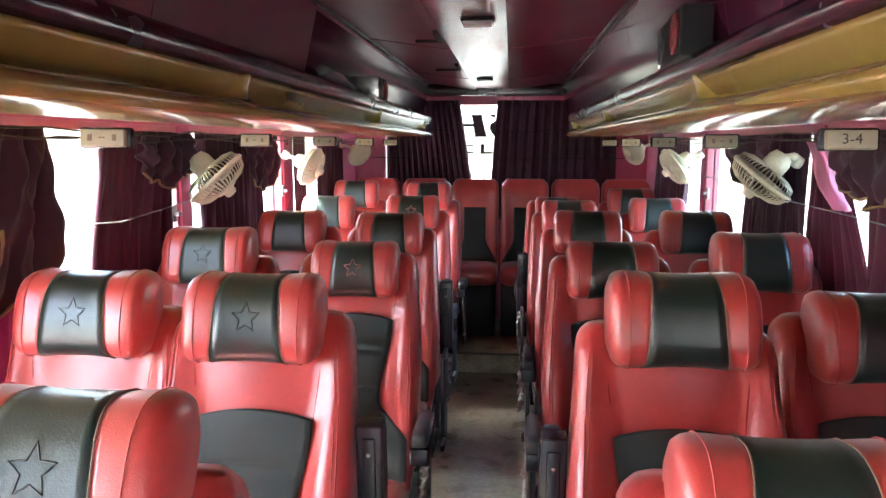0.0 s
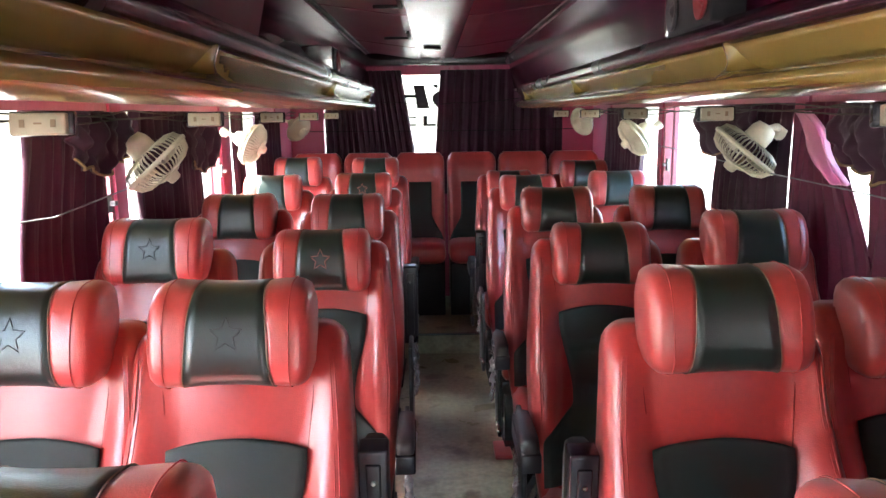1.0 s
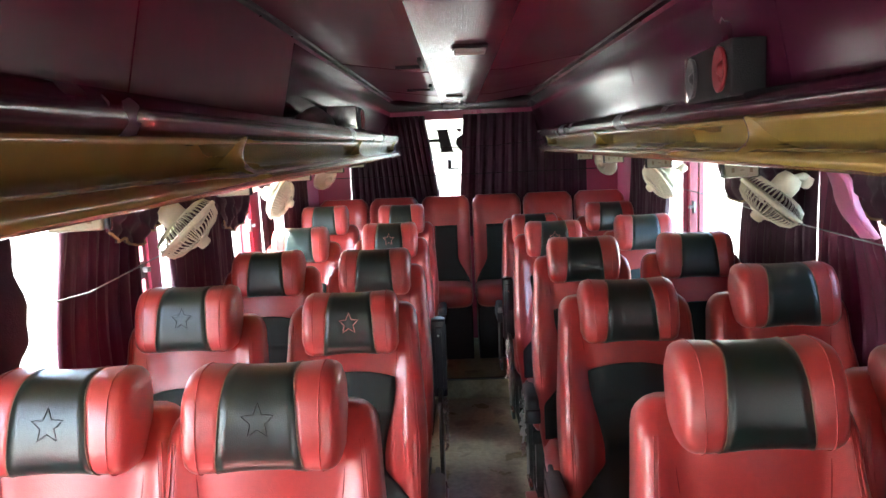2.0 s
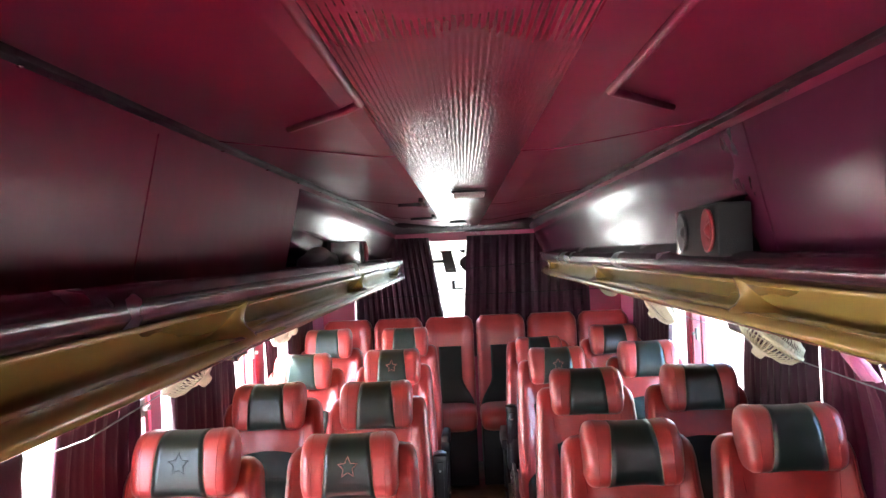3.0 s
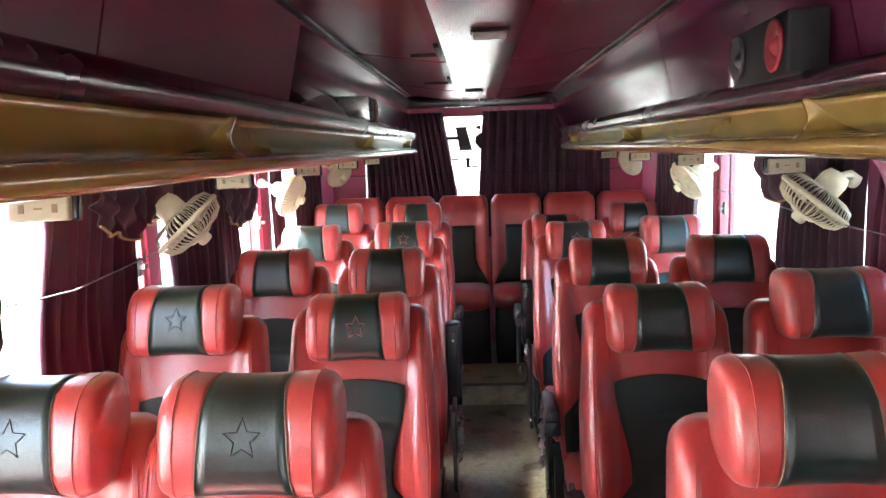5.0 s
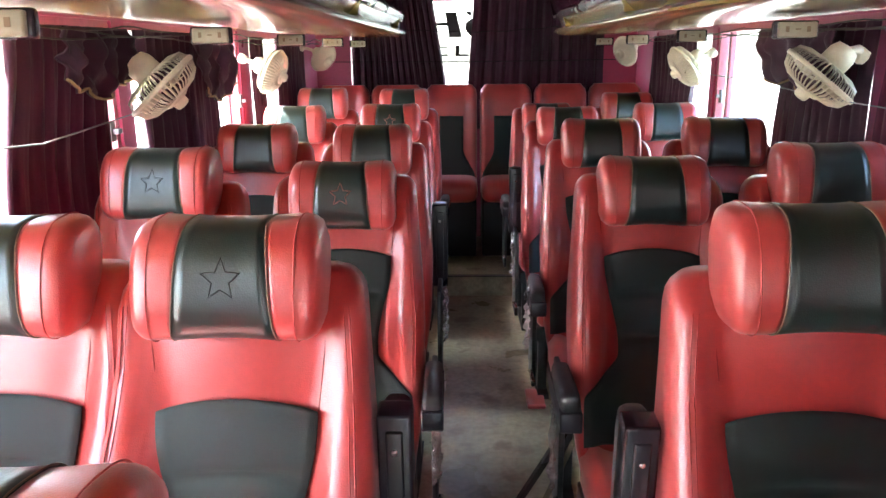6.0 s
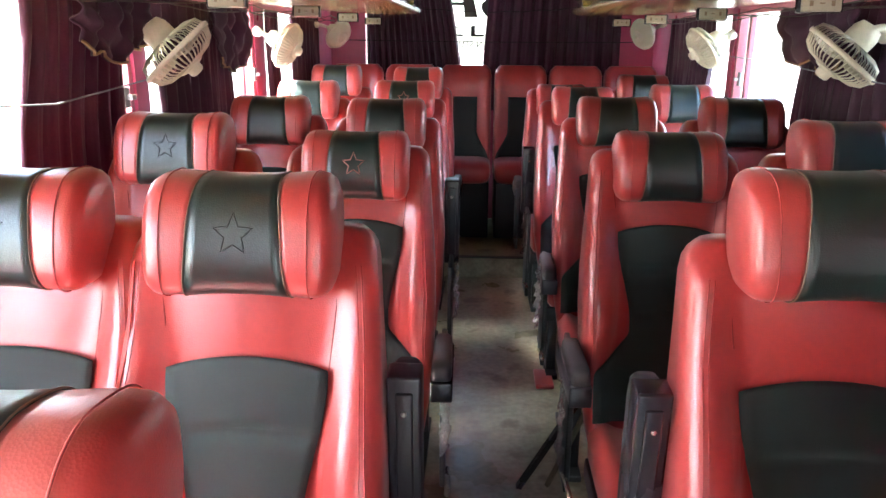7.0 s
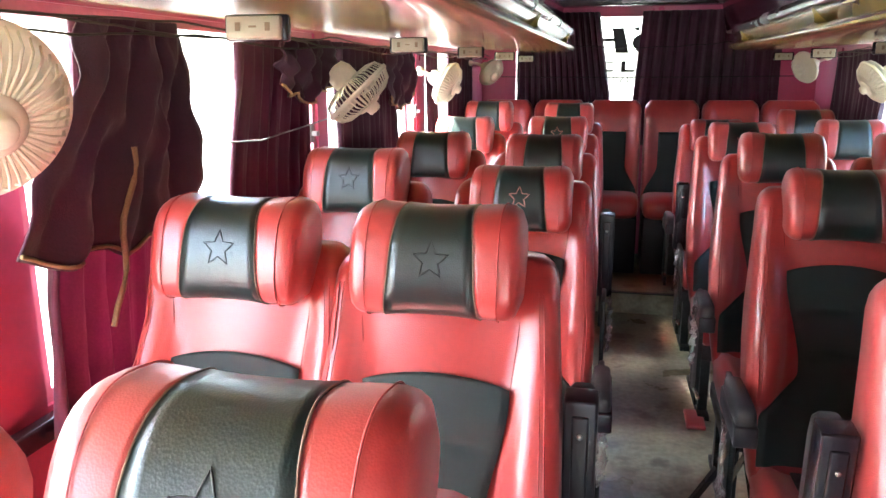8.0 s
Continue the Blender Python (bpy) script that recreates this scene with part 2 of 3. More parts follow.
# (from, to) along y of the solid posts between the windows; the first span is unseen wall, closed to shape the light
POSTS = {-1: [(Y0, -0.25), (1.34, 1.48), (2.83, 2.92), (4.14, 4.31), (5.50, Y1)],
         1: [(Y0, 1.48), (2.74, 2.83), (4.31, 4.38), (5.50, Y1)]}
window_no = 0
for side, wname in ((-1, "wall_left"), (1, "wall_right")):
    xa, xb = sorted((side * WALL, side * (WALL + 0.06)))
    rows = [(xa, xb, Y0, Y1, HEAD, 2.05)]
    posts = POSTS[side] if side < 0 else [(Y0, -1.9), (-0.8, 1.48)] + POSTS[side][1:]
    # the passenger door stands open in the right-hand wall, ahead of the first row
    rows += [(xa, xb, Y0, Y1, -0.06, SILL)] if side < 0 else [(xa, xb, Y0, -1.9, -0.06, SILL), (xa, xb, -0.8, Y1, -0.06, SILL)]
    for a, b in posts:
        rows.append((xa, xb, a, b, SILL, HEAD))
    wall = tagged(mesh_ob(wname, boxes(*rows), PINK, False), "rose laminate coach side wall with window posts", "wall", kind="structure")
    for (a0, a), (b, b1) in zip(POSTS[side], POSTS[side][1:]):
        window_no += 1
        w = empty("window_%d" % window_no, "sliding coach window with painted metal frame", "window", "coach windows", "structure", pose(side * (WALL + 0.03), (a + b) / 2, 0))
        h = (b - a) / 2
        bm = boxes((-0.02, 0.02, -h, h, SILL, SILL + 0.025), (-0.02, 0.02, -h, h, HEAD - 0.025, HEAD),
                   (-0.02, 0.02, -h, -h + 0.025, SILL + 0.025, HEAD - 0.025), (-0.02, 0.02, h - 0.025, h, SILL + 0.025, HEAD - 0.025))
        part("window_frame", bm, ALU, w, smooth=False)
        ys = h - 0.14
        part("stile", boxes((-0.012, 0.012, ys - 0.015, ys + 0.015, SILL + 0.026, HEAD - 0.026)), ALU, w, smooth=False)
        for k, dx in ((-1, -0.006), (1, 0.006)):
            p = part("pane", boxes((dx - 0.002, dx + 0.002, -h + 0.026 if k < 0 else ys, ys if k < 0 else h - 0.026, SILL + 0.027, HEAD - 0.027)), PANE, w, smooth=False)
            p.visible_shadow = False
    sill = part("window_sill", boxes((min(side * WALL, side * (WALL - 0.03)), max(side * WALL, side * (WALL - 0.03)), -0.9, Y1, SILL - 0.05, SILL - 0.01), bevel=0.006), PLUM, wall, "dark gloss sill rail")


def latch(x, y, z, side):
    ob = empty("window_latch", "small grey metal window latch on the frame", "latch", "window latches", m=pose(x, y, z))
    part("plate", boxes((-0.006, 0.006, -0.016, 0.016, -0.03, 0.03), bevel=0.003), STEELGREY, ob)
    part("lever", boxes((min(0, -side * 0.024), max(0, -side * 0.024), -0.006, 0.02, -0.008, 0.008), bevel=0.003), STEELGREY, ob)


latch(-1.12, 2.69, 1.281, -1)
latch(-1.135, 4.06, 1.281, -1)
latch(1.127, 4.115, 1.281, 1)

# roof shell, flat ceiling and the sloping side panels above the racks
tagged(mesh_ob("roof", boxes((-1.25, 1.25, Y0 - 0.1, Y1 + 0.1, 2.05, 2.10)), ROOFPAINT, False), "closed white painted coach roof shell", "roof", kind="structure")
CXL, CXR, EDGE = -0.54, 0.48, 1.994
BOARD0, BOARD1 = -0.20, 0.145


def ceil_z(x):
    """Underside of the ceiling: a low centre board and sides that rise to the edges."""
    if x < BOARD0:
        return CEIL + (EDGE - CEIL) * (BOARD0 - x) / (BOARD0 - CXL)
    if x > BOARD1:
        return CEIL + (EDGE - CEIL) * (x - BOARD1) / (CXR - BOARD1)
    return CEIL


ceil_bm = bmesh.new()
cs = [CXL, -0.36, BOARD0, -0.05, BOARD1, 0.30, CXR]
loft([[(x, y, ceil_z(x)) for x in cs] + [(CXR, y, 2.05), (CXL, y, 2.05)] for y in (Y0, -1.0, 1.0, 3.0, Y1)], bm=ceil_bm)
for y in (-0.9, 1.75, 3.4, 4.9):
    loft([[(x, q, ceil_z(x) - d) for x in cs for d in (0.0025,)] + [(x, q, ceil_z(x) + 0.001) for x in cs[::-1]] for q in (y, y + 0.007)], bm=ceil_bm)
ceiling = tagged(mesh_ob("ceiling", ceil_bm, MAROON, False), "glossy maroon laminate ceiling with a low centre board", "ceiling", kind="structure")
tagged(mesh_ob("ceiling_strip", grid(2, 8, lambda u, v: (-0.168 + 0.245 * u, -2.6 + 8.4 * v, CEIL - 0.0045)), RIBBED, False), "ribbed glossy maroon centre strip of the ceiling", "ceiling", kind="structure")
for e, k in ((-0.168, -1), (0.150, 1)):
    path = [(e, -2.6), (e, 0.4), (e, 1.21), (e + k * 0.020, 1.245), (e + k * 0.15, 1.47)]
    part("edge_bead", tube([(x, y, ceil_z(x) - 0.003) for x, y in path], 0.0065), MAROON, ceiling, "raised moulding")

for side, cx in ((-1, CXL), (1, CXR)):
    pts = [(cx, EDGE), (cx + side * 0.030, 1.85), (cx + side * 0.058, 1.712), (cx + side * 0.12, 1.712), (cx + side * 0.12, 2.045), (cx, 2.045)]
    panel = tagged(mesh_ob("trim_panel_left" if side < 0 else "trim_panel_right", extrude_profile(pts, Y0, 5.95), MAROON, False),
                   "upright glossy maroon panel above the luggage rack", "panel", kind="structure")
    runs = ((-1.6, 0.1), (0.106, 1.474), (1.48, 2.54), (2.546, 4.15), (4.156, 5.9)) if side < 0 else ((-1.6, 0.3), (0.306, 1.64), (1.646, 2.75), (2.756, 4.2), (4.206, 5.9))
    for y0, y1 in runs:
        # right-hand boards match the left laminate; their dark colour paints the shade
        part("board", extrude_profile([(cx - side * 0.004, EDGE - 0.03), (cx + side * 0.050, 1.724), (cx + side * 0.057, 1.724), (cx + side * 0.006, EDGE - 0.03)], y0, y1), MAROON if side < 0 and y0 < 2.5 else SHADEDBOARD, panel, "glossy maroon board" if side < 0 and y0 < 2.5 else "glossy board, dark plum with painted shade", False)
    tr = part("edge_trim", boxes((cx - 0.020, cx + 0.016, Y0, 5.9, EDGE - 0.012, EDGE + 0.012), bevel=0.003), TRIM, panel, "dark edge moulding with screws")
    tmp = mesh_ob("screw", lathe([(0.004, 0), (0.004, -0.002), (0.002, -0.0035)], 8), CHROME)
    screw_mesh = tmp.data
    bpy.data.objects.remove(tmp)
    for i in range(24):
        sc = new("screw", screw_mesh)
        sc.parent, sc.matrix_basis = tr, pose(cx, -2.5 + 0.36 * i, EDGE - 0.0115)

# rear wall, with the opening of the window, and the front of the coach behind the walk
rear = tagged(mesh_ob("wall_rear", boxes((-1.2, -0.9, Y1, Y1 + 0.06, -0.06, 2.05), (0.9, 1.2, Y1, Y1 + 0.06, -0.06, 2.05),
                                          (-0.9, 0.9, Y1, Y1 + 0.06, -0.06, 1.05), (-0.9, 0.9, Y1, Y1 + 0.06, 1.84, 2.05)), PINK, False),
              "rose laminate rear wall with a wide window", "wall", kind="structure")
rw = empty("window_rear", "wide rear window with dark lettering decals", "window", kind="structure", m=pose(0, Y1 + 0.03, 0))
p = part("pane", boxes((-0.9, 0.9, -0.003, 0.003, 1.05, 1.84)), PANE, rw, smooth=False)
p.visible_shadow = False
tagged(mesh_ob("trim_rear_beam", boxes((-0.60, 0.54, 5.84, 6.0, 1.90, 1.985), bevel=0.01), PLUM), "dark plum cross beam at the rear ceiling", "trim", kind="structure")
tagged(mesh_ob("wall_front", boxes((-1.2, 1.2, Y0 - 0.06, Y0, -0.06, 0.20), (-1.2, 1.2, Y0 - 0.06, Y0, 1.62, 2.05),
                                    (-1.2, -1.08, Y0 - 0.06, Y0, 0.20, 1.62), (1.08, 1.2, Y0 - 0.06, Y0, 0.20, 1.62)), GREYWALL, False),
       "coach front with a full width windscreen opening", "wall", kind="structure")

# dark decal shapes on the rear pane, seen from inside
dec = bmesh.new()
def flat(bm, pts, y):
    loft([[(x, y, z) for x, z in pts], [(x, y + 0.002, z) for x, z in pts]], bm=bm)
yd = -0.008
flat(dec, [(-0.235, 1.765), (-0.125, 1.765), (-0.135, 1.755), (-0.10, 1.60), (-0.085, 1.592), (-0.205, 1.592), (-0.19, 1.60), (-0.215, 1.755)], yd)
flat(dec, [(-0.34, 1.695), (-0.20, 1.695), (-0.20, 1.672), (-0.34, 1.672)], yd)
flat(dec, [(-0.075, 1.765), (-0.03, 1.772), (-0.03, 1.74), (-0.055, 1.745)], yd)
flat(dec, [(-0.03, 1.72), (-0.07, 1.69), (-0.075, 1.65), (-0.04, 1.60), (-0.01, 1.60), (-0.01, 1.72)], yd)
flat(dec, [(-0.145, 1.535), (-0.115, 1.535), (-0.115, 1.465), (-0.145, 1.465)], yd)
flat(dec, [(-0.145, 1.475), (-0.05, 1.475), (-0.05, 1.46), (-0.145, 1.46)], yd - 0.004)
flat(dec, [(-0.26, 1.53), (-0.20, 1.53), (-0.20, 1.52), (-0.26, 1.52)], yd)
flat(dec, [(-0.26, 1.475), (-0.20, 1.475), (-0.20, 1.462), (-0.26, 1.462)], yd)
for i in range(3):
    x = -0.22 + 0.05 * i
    flat(dec, [(x, 1.36), (x + 0.006, 1.36), (x + 0.006, 1.25), (x, 1.25)], yd)
part("decal", dec, DECAL, rw, "dark mirrored decal shapes", False)
cu = bpy.data.curves.new("lettering", "FONT")
cu.body, cu.size, cu.align_x, cu.align_y, cu.extrude = "N STU", 0.062, "CENTER", "CENTER", 0.0006
tob = new("lettering_source", cu)
me = bpy.data.meshes.new_from_object(tob)
bpy.data.objects.remove(tob)
me.materials.append(DECAL)
t = new("lettering", me)
t.parent, t.matrix_basis = rw, pose(-0.145, yd, 1.405, 90) @ Matrix.Diagonal((-1, 1, 1, 1))

# ---- luggage racks ----
RACK0, RACK1 = Y0, 5.45


def rack(side):
    ob = empty("luggage_rack", "overhead luggage rack in plum and ochre gloss paint", "luggage rack", "luggage racks")
    s, o = side, (-0.428 if side < 0 else 0.455)      # o: the inner edge over the aisle
    X = lambda d: o + s * d
    Z = lambda z: 1.672 + (z - 1.646) * (0.80 if z < 1.646 else 1.0)      # the height over the floor

    def strip(pts, name, material, label="", y0=RACK0, y1=RACK1):
        n = 44
        rings = []
        for i in range(n + 1):
            y = y0 + (y1 - y0) * i / n
            k = smooth01(y1 - 0.35, y1, y) ** 2
            rings.append([(X(d + 0.10 * k), y, Z(z) + 0.035 * k * (1.66 - z) / 0.1) for d, z in pts])
        return part(name, loft(rings), material, ob, label)

    lip = [(0.43, 1.690), (0.06, 1.690), (0.035, 1.700), (0.015, 1.695), (0.004, 1.680), (0.004, 1.662), (0.016, 1.648), (0.05, 1.640), (0.06, 1.655), (0.43, 1.672)]
    strip(lip, "shelf", PLUM, "dark plum shelf with a rolled front edge")
    chan = [(0.018, 1.646), (0.028, 1.634), (0.040, 1.614), (0.050, 1.595), (0.056, 1.580), (0.050, 1.566), (0.085, 1.558), (0.10, 1.60), (0.085, 1.635), (0.05, 1.642)]
    strip(chan, "pocket", GOLD, "recessed ochre pocket")
    low = [(0.060, 1.569), (0.034, 1.579), (0.010, 1.577), (-0.004, 1.562), (-0.002, 1.548), (0.02, 1.536), (0.08, 1.528), (0.25, 1.532), (0.45, 1.548),
           (0.72, 1.566), (0.72, 1.580), (0.45, 1.565), (0.25, 1.550), (0.09, 1.550)]
    strip(low, "underside", GOLD, "ochre lower lip and underside")
    ys = [-1.65, -0.03, 1.62, 3.25, 4.88] if side < 0 else [-1.5, 0.10, 1.70, 3.27, 4.86]
    for y in ys:
        rings = []
        for z, w0, w1, d in ((1.650, 0.024, 0.024, 0.012), (1.640, 0.024, 0.024, 0.016), (1.622, 0.028, 0.025, 0.022), (1.606, 0.036, 0.026, 0.024), (1.594, 0.048, 0.027, 0.021), (1.585, 0.066, 0.029, 0.014), (1.578, 0.095, 0.033, 0.007), (1.562, 0.110, 0.04, -0.0012), (1.548, 0.110, 0.04, -0.001)):
            ring = []
            for a in range(13):
                t = -1 + a / 6
                w = w0 if t < 0 else w1
                ring.append((X(d + 0.040 * abs(t) ** 3), y + 1.5 * w * t, Z(z)))
            ring += [(X(0.08), y + 1.5 * w1, Z(z)), (X(0.08), y - 1.5 * w0, Z(z))]
            rings.append(ring)
        part("bracket", loft(rings), GOLD, ob, "gold moulded bracket")
    return ob


for sd in (-1, 1):
    rack(sd)

# loose wiring that sags under the racks
for side in (-1, 1):
    r = random.Random(5 + side)
    bm = bmesh.new()
    for k in range(3):
        pts = []
        for i in range(60):
            y = 0.4 + i * 0.085
            pts.append((side * (0.98 + 0.02 * k + 0.012 * math.sin(y * 5 + k)), y, 1.578 - 0.010 * k - 0.016 * abs(math.sin(y * 3.6 + 1.3 * k)) - r.uniform(0, 0.006)))
        tube(pts, 0.0025, 5, bm=bm)
    tagged(mesh_ob("wiring", bm, INK), "thin dark wires sagging below the luggage rack", "wire")


# ---- coach seat ----
LEAN_T = math.tan(radians(14))


def back_y(x, z):
    """Front surface of a backrest: a lean, side bolsters that swell lower down and a soft hollow."""
    low = smooth01(0.55, 0.74, z) * (1 - smooth01(0.80, 1.04, z))
    inner = 0.131 - 0.024 * low
    k = smooth01(inner - 0.008, inner + 0.055, abs(x))
    return (z - 1.05) * LEAN_T - (0.024 + 0.066 * low) * k - 0.008 * math.cos(x * 14) * smooth01(0.5, 0.7, z)


def half_width(z):
    pts = ((0.40, 0.190), (0.55, 0.212), (0.80, 0.220), (1.00, 0.204), (1.11, 0.197), (1.135, 0.194), (1.155, 0.185), (1.165, 0.168))
    for (a, wa), (b, wb) in zip(pts, pts[1:]):
        if z <= b:
            return wa + (wb - wa) * max(0, (z - a) / (b - a))
    return pts[-1][1]


def backrest_mesh():
    rings = []
    for z in (0.40, 0.45, 0.55, 0.65, 0.75, 0.85, 0.95, 1.03, 1.08, 1.11, 1.135, 1.15, 1.16, 1.165):
        w = half_width(z)
        top = smooth01(1.11, 1.165, z) * 0.03
        ring = []
        for i in range(25):
            u = -1 + i / 12
            x = w * u
            e = max(0, abs(u) - 0.86) / 0.14
            ring.append((x, back_y(x, z) + 0.030 * (1 - math.sqrt(max(0, 1 - e * e))) + top, z))
        yb = (z - 1.05) * LEAN_T + 0.105 - 0.6 * top
        ring += [(w * 0.99, yb - 0.015, z), (w * 0.86, yb, z), (0, yb + 0.008, z), (-w * 0.86, yb, z), (-w * 0.99, yb - 0.015, z)]
        rings.append(ring)
    return loft(rings)


def head_point(x, ang, grow=0.0, dz=0.0):
    """A point of the headrest's skin: a bolster with full ends and a waisted middle."""
    ax = abs(x)
    s = 0.945 + 0.055 * smooth01(0.02, 0.108, ax)
    if ax > 0.112:
        s *= math.sqrt(max(0.0, 1 - ((ax - 0.112) / 0.030) ** 2)) * 0.32 + 0.68
    c, d = math.cos(ang), math.sin(ang)
    n = 2.0 / 2.9
    y = -(0.072 * s + grow) * math.copysign(abs(c) ** n, c)
    z = (0.089 * s + grow) * math.copysign(abs(d) ** n, d)
    zc = 1.139 + dz
    return Vector((x, y + z * LEAN_T + (zc - 1.05) * LEAN_T - 0.012, z + zc))


def seam_half(ang):
    """Half the width of the headrest's black panel: wider below than above."""
    return 0.0705 - 0.0095 * math.sin(ang)


def head_mesh(fa, fb, n, grow=0.0, dz=0.0):
    """A slice of the headrest between two edges that are given by the angle round it."""
    rings = []
    for i in range(n + 1):
        ring = []
        for k in range(28):
            a = 2 * math.pi * k / 28
            ring.append(head_point(fa(a) + (fb(a) - fa(a)) * i / n, a, grow, dz))
        rings.append(ring)
    return loft(rings)


def black_half(z):
    return 0.090 + 0.037 * smooth01(0.74, 0.97, z) + 0.095 * (1 - smooth01(0.60, 0.72, z))


def tipped(bm, recline, dz=0.0):
    """Turns the upper seat back about its hinge."""
    if dz:
        bmesh.ops.translate(bm, vec=(0, 0, dz), verts=bm.verts[:])
    if recline:
        h = Vector((0, -0.14, 0.45))
        bmesh.ops.transform(bm, matrix=Matrix.Translation(h) @ Matrix.Rotation(-radians(recline), 4, "X") @ Matrix.Translation(-h), verts=bm.verts[:])
    return bm


def seat(label, arm=0, raised=False, star=None, dz=0.0, recline=0.0):
    """A coach seat that faces -y; arm: the side of its aisle armrest; star: the thread of the stitched star."""
    ob = empty("coach_seat", label, "coach seat", "coach seats")
    T = lambda bm: tipped(bm, recline)
    H = lambda bm: tipped(bm, recline, dz)      # the headrest slides up and down on the back
    b = part("backrest", T(backrest_mesh()), RED, ob, "red leatherette backrest with bolsters")

    def panel(u, v):
        z0 = 0.47
        zt = 0.985
        z = z0 + (zt - z0) * v
        x = black_half(z) * (2 * u - 1)
        z -= 0.022 * v * (2 * u - 1) ** 2
        bow = z + 0.010 * (2 * u - 1) ** 2
        crease = 0.009 * math.exp(-((bow - 0.87) / 0.010) ** 2) + 0.009 * math.exp(-((bow - 0.755) / 0.010) ** 2)
        crease *= 1 - (2 * u - 1) ** 4
        edge = 0.004 * (1 - smooth01(0.88, 1.0, max(abs(2 * u - 1), v)))
        return (x, back_y(x, z) - 0.010 - edge + crease, z)

    solid(part("back_panel", T(grid(14, 72, panel)), MESH, b, "black ribbed fabric panel"), 0.004)
    for k in (-1, 1):
        part("seam", T(tube([(k * (0.127 + 0.10 * (z - 0.96)), back_y(k * 0.127, z) - 0.001, z) for z in [0.96 + 0.01 * i for i in range(12)]], 0.0015, 5)), SEAM, b)
        pts = []
        for i in range(30):
            z = 0.46 + 0.0229 * i
            w = half_width(z) * 0.90
            pts.append((k * w, back_y(w, z) + 0.0005, z))
        part("piping", T(tube(pts, 0.0016, 5)), LIGHT_STITCH, b)
        part("stitching", T(tube([(x - k * 0.008, y - 0.0008, z) for x, y, z in pts], 0.0010, 4)), LIGHT_STITCH, b)
    h = part("headrest", H(head_mesh(lambda a: seam_half(a) - 0.001, lambda a: 0.142, 9)), RED, ob, "red leatherette bolster end")
    part("bolster_end", H(head_mesh(lambda a: -0.142, lambda a: 0.001 - seam_half(a), 9)), RED, h)
    part("headrest_panel", H(head_mesh(lambda a: -seam_half(a), seam_half, 8, 0.0015)), BLACK, h, "black leatherette centre panel")
    for k in (-1, 1):
        for fx, thread in ((lambda a: seam_half(a) - 0.0005, TAN_THREAD), (lambda a: 0.108, LIGHT_STITCH)):
            part("stitching", H(tube([head_point(k * fx(radians(a)), radians(a), 0.0014) for a in range(-80, 150, 8)], 0.0011, 4)), thread, h)
    if star:
        pts = []
        R = 0.030
        for i in range(10):
            a0, a1 = math.pi / 2 + i * math.pi / 5, math.pi / 2 + (i + 1) * math.pi / 5
            r0, r1 = (R, R * 0.45) if i % 2 == 0 else (R * 0.45, R)
            for q in range(3):
                t = q / 3
                x = (1 - t) * r0 * math.cos(a0) + t * r1 * math.cos(a1)
                z = (1 - t) * r0 * math.sin(a0) + t * r1 * math.sin(a1) + 0.012
                ang = math.asin(max(-1, min(1, math.copysign(abs(z / 0.084) ** 1.45, z))))
                pts.append(head_point(x, ang, 0.0018))
        part("star", H(tube(pts, 0.0012, 4, closed=True)), star, h, "stitched outline star")
    # cushion
    rings = []
    for y, w, z0, z1 in ((-0.60, 0.165, 0.385, 0.425), (-0.59, 0.183, 0.355, 0.455), (-0.56, 0.190, 0.345, 0.475), (-0.46, 0.193, 0.34, 0.475), (-0.30, 0.193, 0.34, 0.455), (-0.16, 0.192, 0.34, 0.445), (-0.13, 0.18, 0.35, 0.43)):
        ring = []
        for i in range(17):
            u = -1 + i / 8
            e = max(0, abs(u) - 0.8) / 0.2
            ring.append((w * u, y, z1 + 0.022 * smooth01(0.5, 0.85, abs(u)) - 0.04 * (1 - math.sqrt(max(0, 1 - e * e)))))
        ring += [(w * 0.98, y, z0 + 0.02), (w * 0.9, y, z0), (-w * 0.9, y, z0), (-w * 0.98, y, z0 + 0.02)]
        rings.append(ring)
    c = part("cushion", loft(rings), RED, ob, "red leatherette seat cushion")
    solid(part("cushion_panel", grid(6, 10, lambda u, v: ((2 * u - 1) * 0.095, -0.545 + 0.40 * v, 0.4815 - 0.035 * smooth01(0.2, 1.0, v) - 0.012 * (1 - smooth01(0, 0.06, v)))), MESH, c, "black fabric centre"), 0.004)
    part("base_frame", boxes((-0.19, 0.19, -0.55, -0.12, 0.27, 0.335), bevel=0.008), STEEL, ob, "dark steel seat pan frame")
    for x in (-0.15, 0.15):
        part("leg", boxes((x - 0.02, x + 0.02, -0.50, -0.45, 0.02, 0.27), (x - 0.02, x + 0.02, -0.22, -0.17, 0.02, 0.27), (x - 0.025, x + 0.025, -0.56, -0.10, 0.0, 0.022), bevel=0.003), STEEL, ob)
    if arm:
        xa = arm * 0.243
        L0 = -0.37 if raised else -0.30
        rings = []
        for y, w, z0, z1 in ((L0, 0.016, 0.035, 0.060), (L0 + 0.01, 0.024, 0.010, 0.070), (L0 + 0.04, 0.026, 0.0, 0.075), (-0.20, 0.026, 0.002, 0.072), (-0.07, 0.024, 0.010, 0.065), (-0.05, 0.018, 0.02, 0.055)):
            ring = []
            for k in range(16):
                a = 2 * math.pi * k / 16
                cx, cz = math.cos(a), math.sin(a)
                ring.append(Vector((w * math.copysign(abs(cx) ** 0.6, cx), y, (z0 + z1) / 2 + (z1 - z0) / 2 * math.copysign(abs(cz) ** 0.6, cz))))
            rings.append(ring)
        M = pose(xa, -0.02, 0.615) if not raised else pose(xa, 0.03, 0.575, -86)
